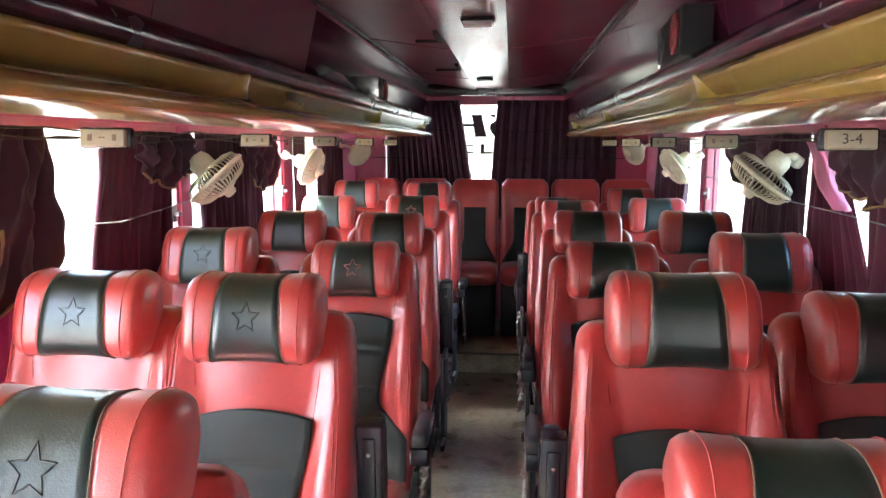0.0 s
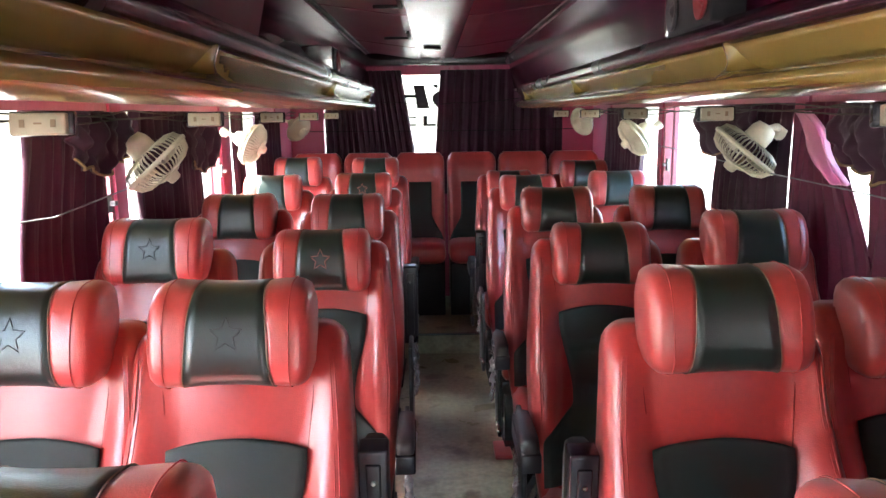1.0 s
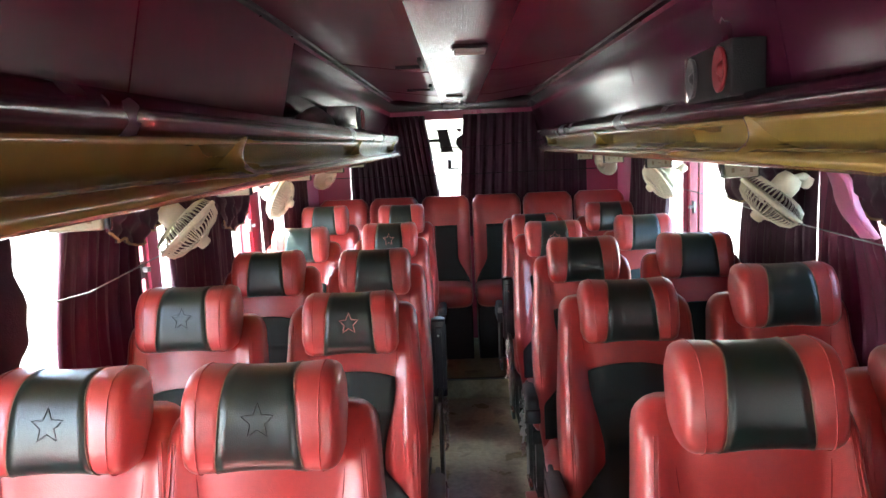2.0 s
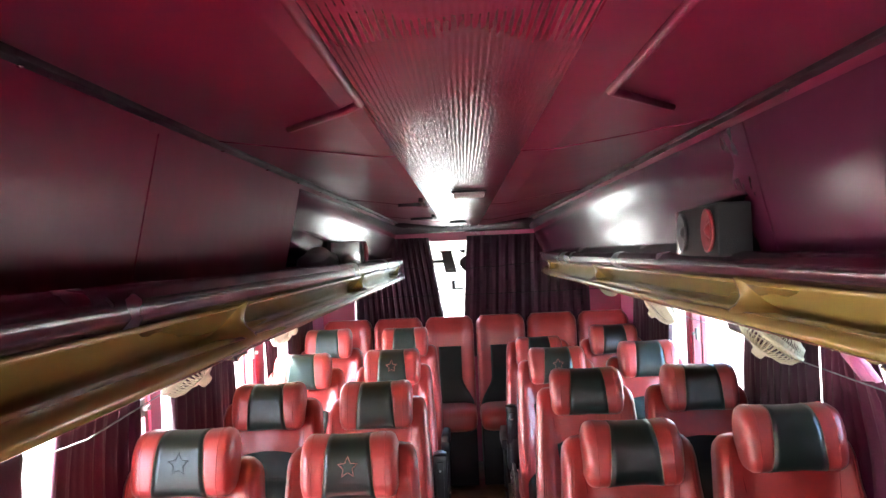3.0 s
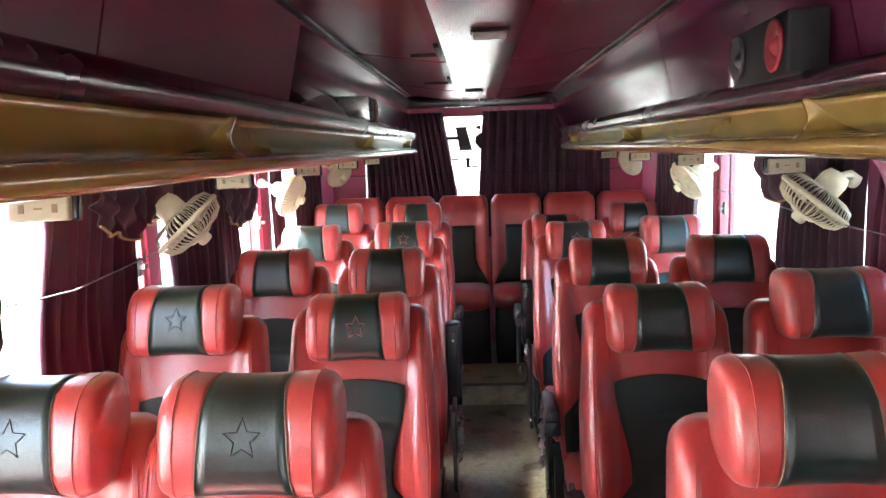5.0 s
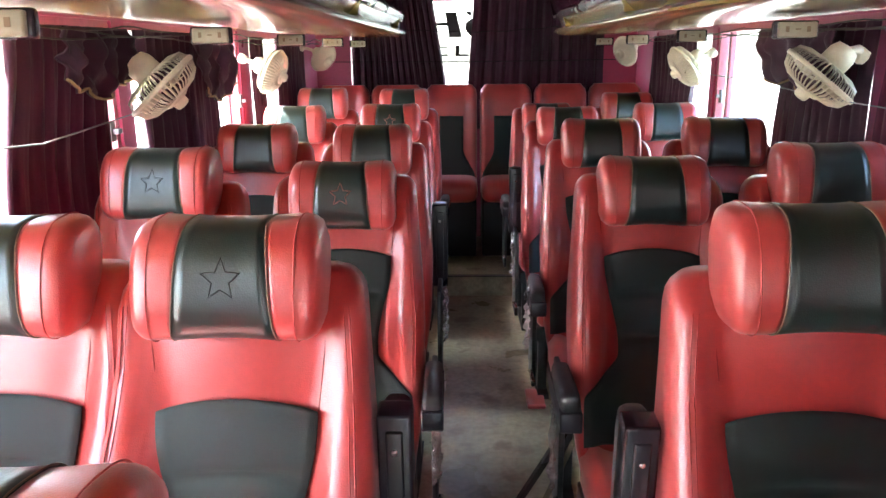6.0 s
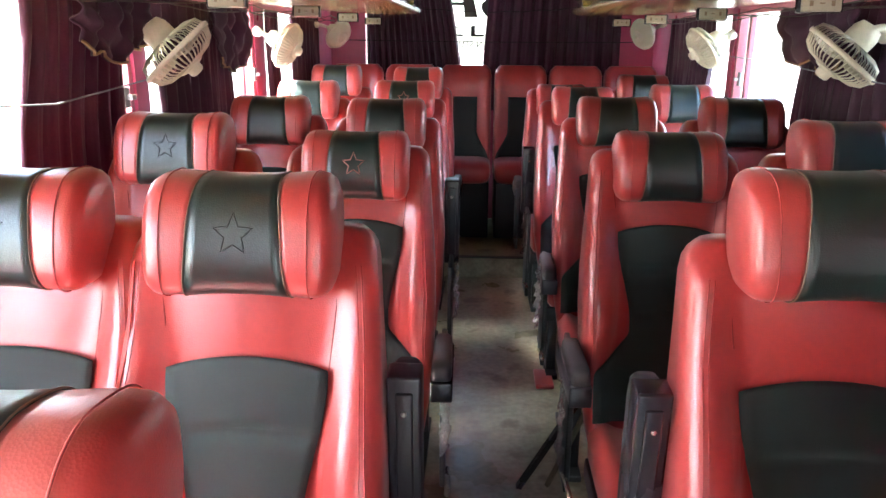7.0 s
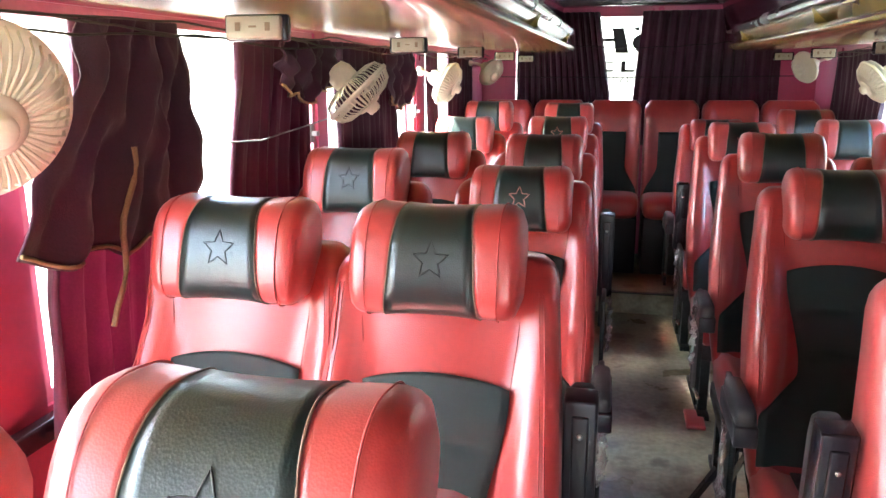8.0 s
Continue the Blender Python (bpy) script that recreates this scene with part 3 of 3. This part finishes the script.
        a = part("armrest", loft([[M @ p for p in r] for r in rings]), PAD, ob, "grey vinyl armrest" + (", folded up" if raised else ""))
        under = box(bmesh.new(), -0.028, 0.028, L0 - 0.006, -0.05, -0.024, 0.030, bevel=0.006)
        box(under, -0.014, 0.014, L0 + 0.020, -0.09, -0.030, -0.018, bevel=0.004)
        bmesh.ops.transform(under, matrix=M, verts=under.verts[:])
        part("underside", under, PLASTIC, a, "glossy black moulded underside")
        sc = lathe([(0.005, 0), (0.005, 0.003), (0.003, 0.0045)], 10, M @ pose(0, L0 + 0.055, -0.0295, 180))
        part("screw", sc, CHROME, a)
        part("side_plate", boxes((xa - 0.008, xa + 0.008, -0.17, 0.0, 0.25, 0.66), bevel=0.006), STEEL, ob, "dark steel hinge plate")
        part("recline_lever", tube([(xa + arm * 0.016, -0.20, 0.33), (xa + arm * 0.018, -0.30, 0.36), (xa + arm * 0.018, -0.38, 0.37)], 0.007, 8), CHROME, ob)
    return ob


ROW0, PITCH = 2.485, 0.83
UP = {(-1, -1), (-1, 1), (1, -1), (2, 1)}            # rows and sides whose armrest is folded up
# seat by seat: (row, side, column) -> x, y, slide of the headrest
AISLE, WINDOW = 0.42, 0.865
PLACE = {
    (-2, -1, "aisle"): (-0.425, 0.76, 0.046), (-2, 1, "aisle"): (0.432, 0.80, 0.0),
    (-1, -1, "aisle"): (-0.434, 1.576, 0.033), (-1, 1, "aisle"): (0.435, 1.545, 0.055),
    (-1, -1, "window"): (-0.812, 1.592, 0.031),
    (0, -1, "aisle"): (-0.408, 2.485, -0.014), (0, 1, "aisle"): (0.424, 2.482, -0.004),
    (0, -1, "window"): (-0.861, 2.38, 0.040), (0, 1, "window"): (0.870, 2.44, 0.035),
    (1, -1, "aisle"): (-0.416, 3.24, 0.014), (1, 1, "aisle"): (0.428, 3.31, 0.024),
    (1, -1, "window"): (-0.856, 3.28, 0.016), (1, 1, "window"): (0.874, 3.28, 0.030),
    (2, -1, "aisle"): (-0.436, 4.14, 0.028), (2, 1, "aisle"): (0.410, 4.11, 0.010),
    (2, -1, "window"): (-0.895, 4.10, 0.026), (2, 1, "window"): (0.870, 4.10, 0.026),
    (3, -1, "aisle"): (-0.434, 4.95, 0.060), (3, 1, "aisle"): (0.400, 4.95, -0.030),
    (3, -1, "window"): (-0.910, 4.93, 0.070), (3, 1, "window"): (0.862, 4.93, 0.030),
}
kinds = {}
for k in range(-2, 4):
    for side in (-1, 1):
        for col in ("aisle", "window"):
            star, arm, up, dz, tip = None, 0, False, 0.0, 0.0
            if col == "aisle":
                arm, up = -side, (k, side) in UP
                star = {-2: DARK_THREAD, -1: DARK_THREAD, 0: THREAD, 2: THREAD, 3: DARK_THREAD}.get(k) if side < 0 else {2: THREAD}.get(k)
                tip = 9.0 if k == -2 else 0.0
            elif side < 0 and k in (-1, 0):
                star = DARK_THREAD
            x, y, dz = PLACE.get((k, side, col), (side * (AISLE if col == "aisle" else WINDOW), ROW0 + PITCH * k, 0.0))
            jr = random.Random(k * 31 + side * 7 + len(col))
            m = pose(x, y, 0, 0, 0, jr.uniform(-1.0, 1.0))
            text = "red and black leatherette seat"
            if star:
                text += " with a stitched star"
            if tip:
                text += ", reclined"
            text += (", armrest folded up" if up else ", armrest down") if arm else " beside the window"
            key = (arm, up, star.name if star else "", dz, tip)
            if key in kinds:
                got = copy_thing(kinds[key], m)
            else:
                got = kinds[key] = seat(text, arm, up, star, dz, tip)
                got.matrix_basis = m
            got["label"] = text


# ---- rear bench ----
def rear_seat(label):
    ob = empty("bench_seat", label, "coach seat", "rear row seats")

    def fy(x, z):
        k = smooth01(0.09, 0.15, abs(x))
        return (z - 1.2) * 0.16 - 0.022 * k

    rings = []
    for z in (0.50, 0.60, 0.70, 0.85, 1.0, 1.1, 1.17, 1.205, 1.225, 1.235):
        w = 0.178 - 0.035 * smooth01(1.19, 1.24, z)
        top = 0.035 * smooth01(1.17, 1.235, z)
        ring = []
        for i in range(21):
            u = -1 + i / 10
            e = max(0, abs(u) - 0.85) / 0.15
            ring.append((w * u, fy(w * u, z) + top + 0.03 * (1 - math.sqrt(max(0, 1 - e * e))), z))
        yb = (z - 1.2) * 0.16 + 0.12 - top
        ring += [(w, yb - 0.02, z), (w * 0.9, yb, z), (-w * 0.9, yb, z), (-w, yb - 0.02, z)]
        rings.append(ring)
    b = part("backrest", loft(rings), RED, ob, "red leatherette backrest")

    def pan(u, v):
        z = 0.55 + 0.475 * v
        hw = 0.082 + 0.085 * (1 - smooth01(0.60, 0.80, z))
        x = hw * (2 * u - 1)
        return (x, fy(x, z) - 0.004, z)

    solid(part("back_panel", grid(10, 16, pan), MESH, b, "black fabric panel that widens downwards"), 0.005)
    rings = []
    for y, w, z0, z1 in ((-0.50, 0.15, 0.53, 0.60), (-0.48, 0.172, 0.50, 0.632), (-0.42, 0.178, 0.50, 0.648), (-0.15, 0.178, 0.50, 0.63), (-0.08, 0.17, 0.50, 0.62)):
        ring = []
        for k in range(20):
            a = 2 * math.pi * k / 20
            cx, cz = math.cos(a), math.sin(a)
            ring.append((w * math.copysign(abs(cx) ** 0.45, cx), y, (z0 + z1) / 2 + (z1 - z0) / 2 * math.copysign(abs(cz) ** 0.45, cz)))
        rings.append(ring)
    part("cushion", loft(rings), RED, ob, "red leatherette cushion")
    part("base", boxes((-0.17, 0.17, -0.46, 0.08, 0.13, 0.505), bevel=0.01), TRIM, ob, "dark boxed base")
    return ob


first = None
for i in range(6):
    m = pose(-0.93 + 0.379 * i, 5.80, 0.035)
    if first is None:
        first = rear_seat("red leatherette rear row seat with black panel")
        first.matrix_basis = m
    else:
        copy_thing(first, m)


# ---- curtains ----
def curtain(name, label, f, nu, nv, material, thick=0.004):
    ob = solid(mesh_ob(name, grid(nu, nv, f), material), thick)
    return tagged(ob, label, "curtain", "curtains")


def side_curtain(side, ya, yb, yc, yd, seed, folds, ztop=1.575, zbot=0.84):
    """A hanging pleated curtain whose upper edge runs from ya to yb and its lower from yc to yd."""
    r = random.Random(seed)
    ph = [r.uniform(0, 6.28) for _ in range(4)]

    def f(u, v):
        z = zbot + (ztop - zbot) * v
        k = smooth01(0.3, 0.95, v)
        a, b = yc + (ya - yc) * k, yd + (yb - yd) * k
        y = a + (b - a) * u + 0.010 * math.sin(9 * z + ph[2])
        amp = 0.016 + 0.008 * math.sin(u * 5 + ph[3])
        d = amp * math.sin(2 * math.pi * folds * u + ph[0] + 0.9 * math.sin(4 * z + ph[1])) + 0.005 * math.sin(2 * math.pi * folds * 2.3 * u + ph[1])
        return (side * (1.112 + d * (0.7 + 0.3 * (1 - v))), y, z)

    return f


def tie_flap(side, ya, yb, z0, z1, seed, name="curtain_flap", x=1.03, gather=0.0):
    """A bunched fold of cloth pulled up over its cord, with a drooping lower edge."""
    r = random.Random(seed)
    ph = r.uniform(0, 6.28)

    def f(u, v):
        n1 = noise.noise(Vector((u * 5, seed * 3.7, v * 2)))
        n2 = noise.noise(Vector((u * 13, seed * 1.9, v * 6)))
        droop = 0.05 * math.sin(math.pi * u) + 0.05 * n1
        z = z1 + (z0 - droop - z1) * v
        d = 0.026 * abs(math.sin(u * 13 + ph + 2.5 * v)) + 0.028 * math.sin(math.pi * v) * (0.6 + n1) + 0.014 * n2
        return (side * (x - d), ya + gather * (1 - u) * (1 - v) + (yb - ya) * u + 0.03 * n1 * v + 0.012 * n2, z)

    ob = curtain(name, "bunched dark plum curtain flap with dull gold braid", f, 44, 20, DARKCURTAIN, 0.005)
    pts = [Vector(f(u / 30, 0.985)) + Vector((-side * 0.006, 0, 0)) for u in range(31)]
    part("braid", tube(pts, 0.004, 6), BRAID, ob, "dull gold braid")
    return ob


C = "maroon pleated curtain hanging by the coach window"
def curtains(side, rows):
    for seed, (ya, yb, yc, yd, cl, folds) in enumerate(rows):
        curtain("curtain", C, side_curtain(side, ya, yb, yc, yd, 10 * (side + 2) + seed, folds), int(folds * 9), 26, cl)


# upper and lower edges along y, cloth and folds
curtains(-1, [(1.60, 1.91, 1.45, 1.86, MAUVE, 6), (2.20, 2.68, 2.10, 2.64, CURTAIN, 8),
              (2.91, 3.66, 2.90, 3.64, DARKCURTAIN, 10), (4.22, 4.42, 4.22, 4.42, CURTAIN, 4), (4.72, 5.42, 4.72, 5.42, DARKCURTAIN, 9)])
curtains(1, [(1.50, 2.28, 1.50, 2.28, MAUVE, 10), (2.47, 2.67, 2.24, 2.70, MAUVE, 7),
             (2.78, 3.38, 2.78, 3.44, DARKCURTAIN, 10), (4.50, 5.42, 4.54, 5.42, DARKCURTAIN, 10)])
fl = tie_flap(-1, 1.37, 1.88, 1.19, 1.575, 2, x=1.085, gather=0.22)
part("braid", tube([(-1.045, 1.66 - 0.010 * i + 0.012 * math.sin(i * 1.1), 1.34 - 0.032 * i) for i in range(11)], 0.006, 6), BRAID, fl, "hanging gold braid")
tie_flap(-1, 2.33, 2.70, 1.44, 1.57, 4, x=1.07)
tie_flap(-1, 3.28, 3.66, 1.38, 1.57, 6, x=1.06)
tie_flap(1, 2.87, 3.48, 1.42, 1.57, 14, x=1.07)
tie_flap(1, 1.97, 2.37, 1.42, 1.57, 15, x=1.07)


# bunched inner side of the curtain; its backlit brightness is in the cloth colour
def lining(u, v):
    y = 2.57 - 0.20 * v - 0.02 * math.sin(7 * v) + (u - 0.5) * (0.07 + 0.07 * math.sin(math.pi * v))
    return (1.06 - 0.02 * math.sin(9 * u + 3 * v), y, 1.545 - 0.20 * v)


tagged(solid(mesh_ob("curtain_lining", grid(12, 14, lining), BACKLITCLOTH), 0.004), "pink lining of a bunched curtain, backlight painted in its colour", "curtain")

# rear curtains, parted in a narrow gap before the window
def rear_curtain(xa, xb, edge_top, edge_bot, seed, folds):
    r = random.Random(seed)
    p1, p2 = r.uniform(0, 6), r.uniform(0, 6)

    def f(u, v):
        z = 0.95 + 0.92 * v
        a, b = xa, xb
        if edge_top is not None:
            e = edge_bot + (edge_top - edge_bot) * max(0, (z - 1.22) / 0.60)
            a, b = (xa, e) if xa < edge_bot else (e, xb)
        d = 0.016 * math.sin(2 * math.pi * folds * u + p1 + 0.6 * math.sin(4 * z)) + 0.006 * math.sin(2 * math.pi * folds * 2.2 * u + p2)
        return (a + (b - a) * u, 5.985 + d, z)

    return f


RC = "dark plum pleated curtain drawn across the rear window"
curtain("rear_curtain", RC, rear_curtain(-0.88, 0, -0.298, -0.205, 21, 14), 140, 18, DARKCURTAIN)
curtain("rear_curtain", RC, rear_curtain(0.0, 0.90, -0.015, -0.060, 22, 12), 140, 18, DARKCURTAIN)
cb = tube([(-0.62 + 0.06 * i, 5.95, 1.655 - 0.03 * math.sin(math.pi * i / 20) + 0.004 * math.sin(i * 1.7)) for i in range(21)], 0.003, 5)
tagged(mesh_ob("cord", cb, TRIM), "thin slack cord across the rear curtains", "cord")
cb = tube([(-1.0 + 0.1 * i, 5.95, 1.43 - 0.006 * math.sin(math.pi * i / 20)) for i in range(21)], 0.003, 5)
tagged(mesh_ob("cord", cb, TRIM), "thin taut cord across the rear curtains", "cord")
for side, pts in ((-1, [(1.90, 1.325), (2.01, 1.317), (2.16, 1.308), (2.46, 1.325), (2.80, 1.345)]), (1, [(1.50, 1.32), (2.2, 1.34), (2.86, 1.35), (3.52, 1.38), (4.34, 1.39)])):
    cb = tube([(side * 1.03, y, z) for y, z in pts], 0.0022, 6)
    tagged(mesh_ob("cord", cb, CORD), "pale taut cord that holds the curtains back", "cord")


# ---- fans ----
FAN_MESH = {}


def fan(label, m):
    """A small caged fan; its axis is local +z, its bracket behind."""
    ob = empty("wall_fan", label, "fan", "wall fans", m=m)
    R = 0.128
    n = 44
    front = tube([(0.040, 0, 0.058), (0.085, 0, 0.052), (0.113, 0, 0.036), (R, 0, 0.005)], 0.0027, 4)
    rear = tube([(R, 0, -0.004), (0.116, 0, -0.032), (0.085, 0, -0.045), (0.045, 0, -0.048)], 0.0027, 4)
    for nm, bm in (("front_slat", front), ("rear_slat", rear)):
        me = FAN_MESH.get(nm)
        if me is None:
            tmp = mesh_ob(nm, bm, IVORY)
            me = FAN_MESH[nm] = tmp.data
            bpy.data.objects.remove(tmp)
        else:
            bm.free()
        for k in range(n):
            sl = new(nm, me)
            sl.parent, sl.matrix_basis = ob, pose(0, 0, 0, 0, 0, 360 * k / n)
    part("rim", lathe([(R - 0.004, -0.008), (R + 0.006, -0.007), (R + 0.008, 0.0), (R + 0.006, 0.008), (R - 0.004, 0.008)] , 48), IVORY, ob)
    part("hub_cap", lathe([(0.047, 0.053), (0.046, 0.062), (0.034, 0.067), (0.026, 0.068), (0.024, 0.084), (0.018, 0.090), (0.004, 0.092)], 28), IVORY, ob)
    part("motor", lathe([(0.048, -0.048), (0.047, -0.09), (0.036, -0.115), (0.01, -0.12)], 28), IVORY, ob)
    for k in range(3):
        def blade(u, v, k=k):
            a = 2 * math.pi * k / 3 + (v - 0.5) * 1.25 * (0.7 + 0.3 * u)
            r = 0.025 + 0.088 * u
            return (r * math.cos(a), r * math.sin(a), 0.012 + 0.022 * (v - 0.5))
        solid(part("blade", grid(8, 8, blade), IVORY, ob), 0.002)
    inv = m.to_3x3().inverted()
    side = -1 if m.translation.x < 0 else 1
    wall_pt = inv @ Vector((side * 1.10 - m.translation.x, 0.02, 0.06))
    a0 = Vector((0, 0, -0.10))
    part("arm", tube([a0, (a0 + wall_pt) / 2 + Vector((0, 0, -0.02)), wall_pt], 0.013, 10), IVORY, ob)
    part("mount", lathe([(0.026, -0.02), (0.028, 0.0), (0.023, 0.02), (0.010, 0.03)], 20, Matrix.Translation(wall_pt)), IVORY, ob, "round ivory clamp mount")
    return ob


def fan_pose(p, axis, size=0.9):
    q = Vector(axis).to_track_quat("Z", "Y")
    return Matrix.Translation(p) @ q.to_matrix().to_4x4() @ Matrix.Scale(size, 4)


FL = "yellowed ivory caged fan clamped beside the window"
fan(FL, fan_pose((-0.96, 1.22, 1.43), (0.80, -0.38, -0.30), 0.92))
fan(FL, fan_pose((-0.955, 2.69, 1.412), (0.66, 0.20, -0.72)))
fan(FL, fan_pose((-0.96, 4.00, 1.415), (0.85, -0.08, -0.42), 0.8))
fan(FL, fan_pose((-0.96, 5.30, 1.465), (0.65, -0.42, -0.50), 0.7))
fan(FL, fan_pose((0.975, 2.80, 1.418), (-0.60, 0.22, -0.77)))
fan(FL, fan_pose((0.97, 4.19, 1.418), (-0.75, -0.05, -0.55), 0.82))
fan(FL, fan_pose((0.97, 5.58, 1.485), (-0.75, -0.45, -0.30), 0.75))


# ---- seat number plates under the racks ----
def number_plate(x, y, z, turn, text=None):
    ob = empty("seat_number_plate", "ivory seat number plate hung below the rack", "sign", "seat number plates", m=pose(x, y, z, -8, 0, turn))
    part("plate", boxes((-0.044, 0.044, -0.008, 0.008, -0.018, 0.018), bevel=0.004), SIGN, ob)
    part("housing", boxes((-0.052, 0.052, 0.009, 0.030, -0.018, 0.024), bevel=0.006), PLASTIC, ob, "dark housing")
    if text:
        cu = bpy.data.curves.new("digits", "FONT")
        cu.body, cu.size, cu.align_x, cu.align_y, cu.extrude = text, 0.027, "CENTER", "CENTER", 0.0006
        tob = new("digits_source", cu)
        me = bpy.data.meshes.new_from_object(tob)
        bpy.data.objects.remove(tob)
        me.materials.append(INK)
        t = new("digits", me)
        t.parent, t.matrix_basis = ob, pose(0, -0.0095, 0, 90)
    else:
        for x0, x1, h in ((-0.028, -0.020, 0.0065), (-0.006, 0.006, 0.0015), (0.020, 0.028, 0.0065)):
            part("digit_bar", boxes((x0, x1, -0.0100, -0.0084, -h, h)), FADED, ob, smooth=False)


for k in range(5):
    number_plate(-0.72, 1.535 + 0.905 * k, 1.545, 8)
    number_plate(0.72, 1.53 + 0.857 * k, 1.543, -8, "3-4" if k == 0 else None)


# ---- loudspeakers on the racks ----
def loudspeaker(label, m, w, d, h):
    """A long box that shows its cones to the aisle, on local -x."""
    ob = empty("loudspeaker", label, "loudspeaker", "loudspeakers", m=m)
    part("cabinet", boxes((-w / 2, w / 2, -d / 2, d / 2, 0, h), bevel=0.005), SPEAKER, ob)
    r = h * 0.40
    for y in (-d / 2 + r * 1.25, d / 2 - r * 1.5):
        part("cone", lathe([(r, 0.0), (r * 1.06, 0.006), (r * 0.9, 0.008), (r * 0.45, -0.004), (r * 0.40, 0.0), (r * 0.2, 0.008), (0.002, 0.010)], 28, pose(-w / 2 - 0.002, y, h / 2, 0, -90)), REDCONE if y < 0 else PAD, ob, "speaker cone")
    part("end_trim", boxes((-w / 2 - 0.006, w / 2 - 0.02, d / 2 - 0.012, d / 2 + 0.004, 0.003, h - 0.003), bevel=0.003), CHROME, ob, "bright end trim")
    return ob


loudspeaker("black box loudspeaker with a red cone on the rack", pose(0.488, 1.875, 1.7165, 0, 0, -4), 0.066, 0.34, 0.105)
loudspeaker("black box loudspeaker standing on the rack", pose(-0.513, 3.275, 1.7165, 0, 0, 180), 0.126, 0.23, 0.095)


def bundle(u, v):
    a = 2 * math.pi * v
    s = math.sin(math.pi * min(0.98, max(0.02, u))) ** 0.6
    return (-0.53 + 0.04 * s * math.cos(a), 2.45 + 0.66 * u, 1.712 + max(0, 0.035 * s * (1 + math.sin(a)) + 0.006 * math.sin(17 * u)))


tagged(mesh_ob("folded_cloth", grid(24, 14, bundle), DARKCURTAIN), "dark folded cloth lying on the rack", "cloth")

# ---- ceiling fittings ----
lp = empty("ceiling_lamp", "small unlit ceiling lamp with frosted cover", "lamp", m=pose(-0.018, 2.62, CEIL - 0.005))
part("base", boxes((-0.055, 0.055, -0.035, 0.035, -0.006, 0.0), bevel=0.002), TRIM, lp)
part("cover", boxes((-0.048, 0.048, -0.030, 0.030, -0.022, -0.0065), bevel=0.006), LENS, lp, "frosted cover")
for x, y, arm, leg in ((-0.183, 3.10, 0.26, 0.10), (-0.185, 4.25, 0.30, 0.13)):
    vb = empty("ceiling_bracket", "small dark angle bracket fixed to the ceiling", "bracket", "ceiling brackets", m=pose(x, y, CEIL - 0.004))
    part("arm", boxes((-0.008, 0.008, -arm, 0.0, -0.014, 0.0), bevel=0.002), TRIM, vb)
    part("leg", boxes((-leg, -0.0082, -0.016, 0.0, -0.012, 0.0), bevel=0.002), TRIM, vb)
vb = empty("ceiling_vent", "small flat dark vent on the ceiling strip", "vent", m=pose(-0.07, 4.85, CEIL - 0.005))
part("frame", boxes((-0.05, 0.05, -0.07, 0.07, -0.012, 0.0), bevel=0.003), TRIM, vb)

# ---- aisle: folding footrest, wrapping film, a red scrap ----
fr = empty("footrest", "black folding steel footrest propped on the aisle floor", "footrest", m=pose(0.253, 2.55, 0))
for name, foot, r, ml in (("bar", (-0.175, 0.15, 0.010), 0.013, PLASTIC), ("bar", (-0.078, 0.165, 0.010), 0.010, CHROME), ("leg", (0.10, 0.17, 0.012), 0.015, PLASTIC)):
    top = Vector((0.0, 0.0, 0.44)) if ml is PLASTIC else Vector((0.025, 0.02, 0.40))
    d = (Vector(foot) - top)
    part(name, tube([top, top + d * 0.5, Vector(foot)], r, 4), ml, fr, "bright worn bar" if ml is CHROME else "", False)
part("cross_bar", tube([(0.03, 0.05, 0.33), (0.13, 0.02, 0.33)], 0.011, 6), PLASTIC, fr)


def film_scrap(x, y, z, w, h, seed):
    r = random.Random(seed)
    o = [r.uniform(0, 6) for _ in range(4)]

    def f(u, v):
        p = Vector((u * 4 + seed, v * 9, seed * 0.7))
        n = noise.noise(p)
        n2 = noise.noise(p * 2.7)
        return (x + 0.022 * n + 0.010 * n2, y + w * (u - 0.5) * (0.4 + 0.6 * abs(math.sin(3 * v + seed))) + 0.02 * n2, z - h * v + 0.012 * n)

    tagged(solid(mesh_ob("wrapping_film", grid(16, 20, f), FILM, False), 0.001), "crumpled clear wrapping film on an armrest", "plastic film", "wrapping film")


for i, (x, y, z, w, h) in enumerate(((-0.150, 3.12, 0.66, 0.07, 0.20), (-0.155, 2.25, 0.60, 0.06, 0.20), (0.150, 3.10, 0.66, 0.07, 0.22), (0.155, 2.30, 0.60, 0.06, 0.24), (0.150, 3.98, 0.66, 0.06, 0.20))):
    film_scrap(x, y, z, w, h, 40 + i)
scrap = tagged(mesh_ob("cloth_scrap", boxes((0.19, 0.27, 3.45, 3.62, 0.0, 0.02), bevel=0.008), RED), "small red scrap lying on the aisle floor", "scrap")
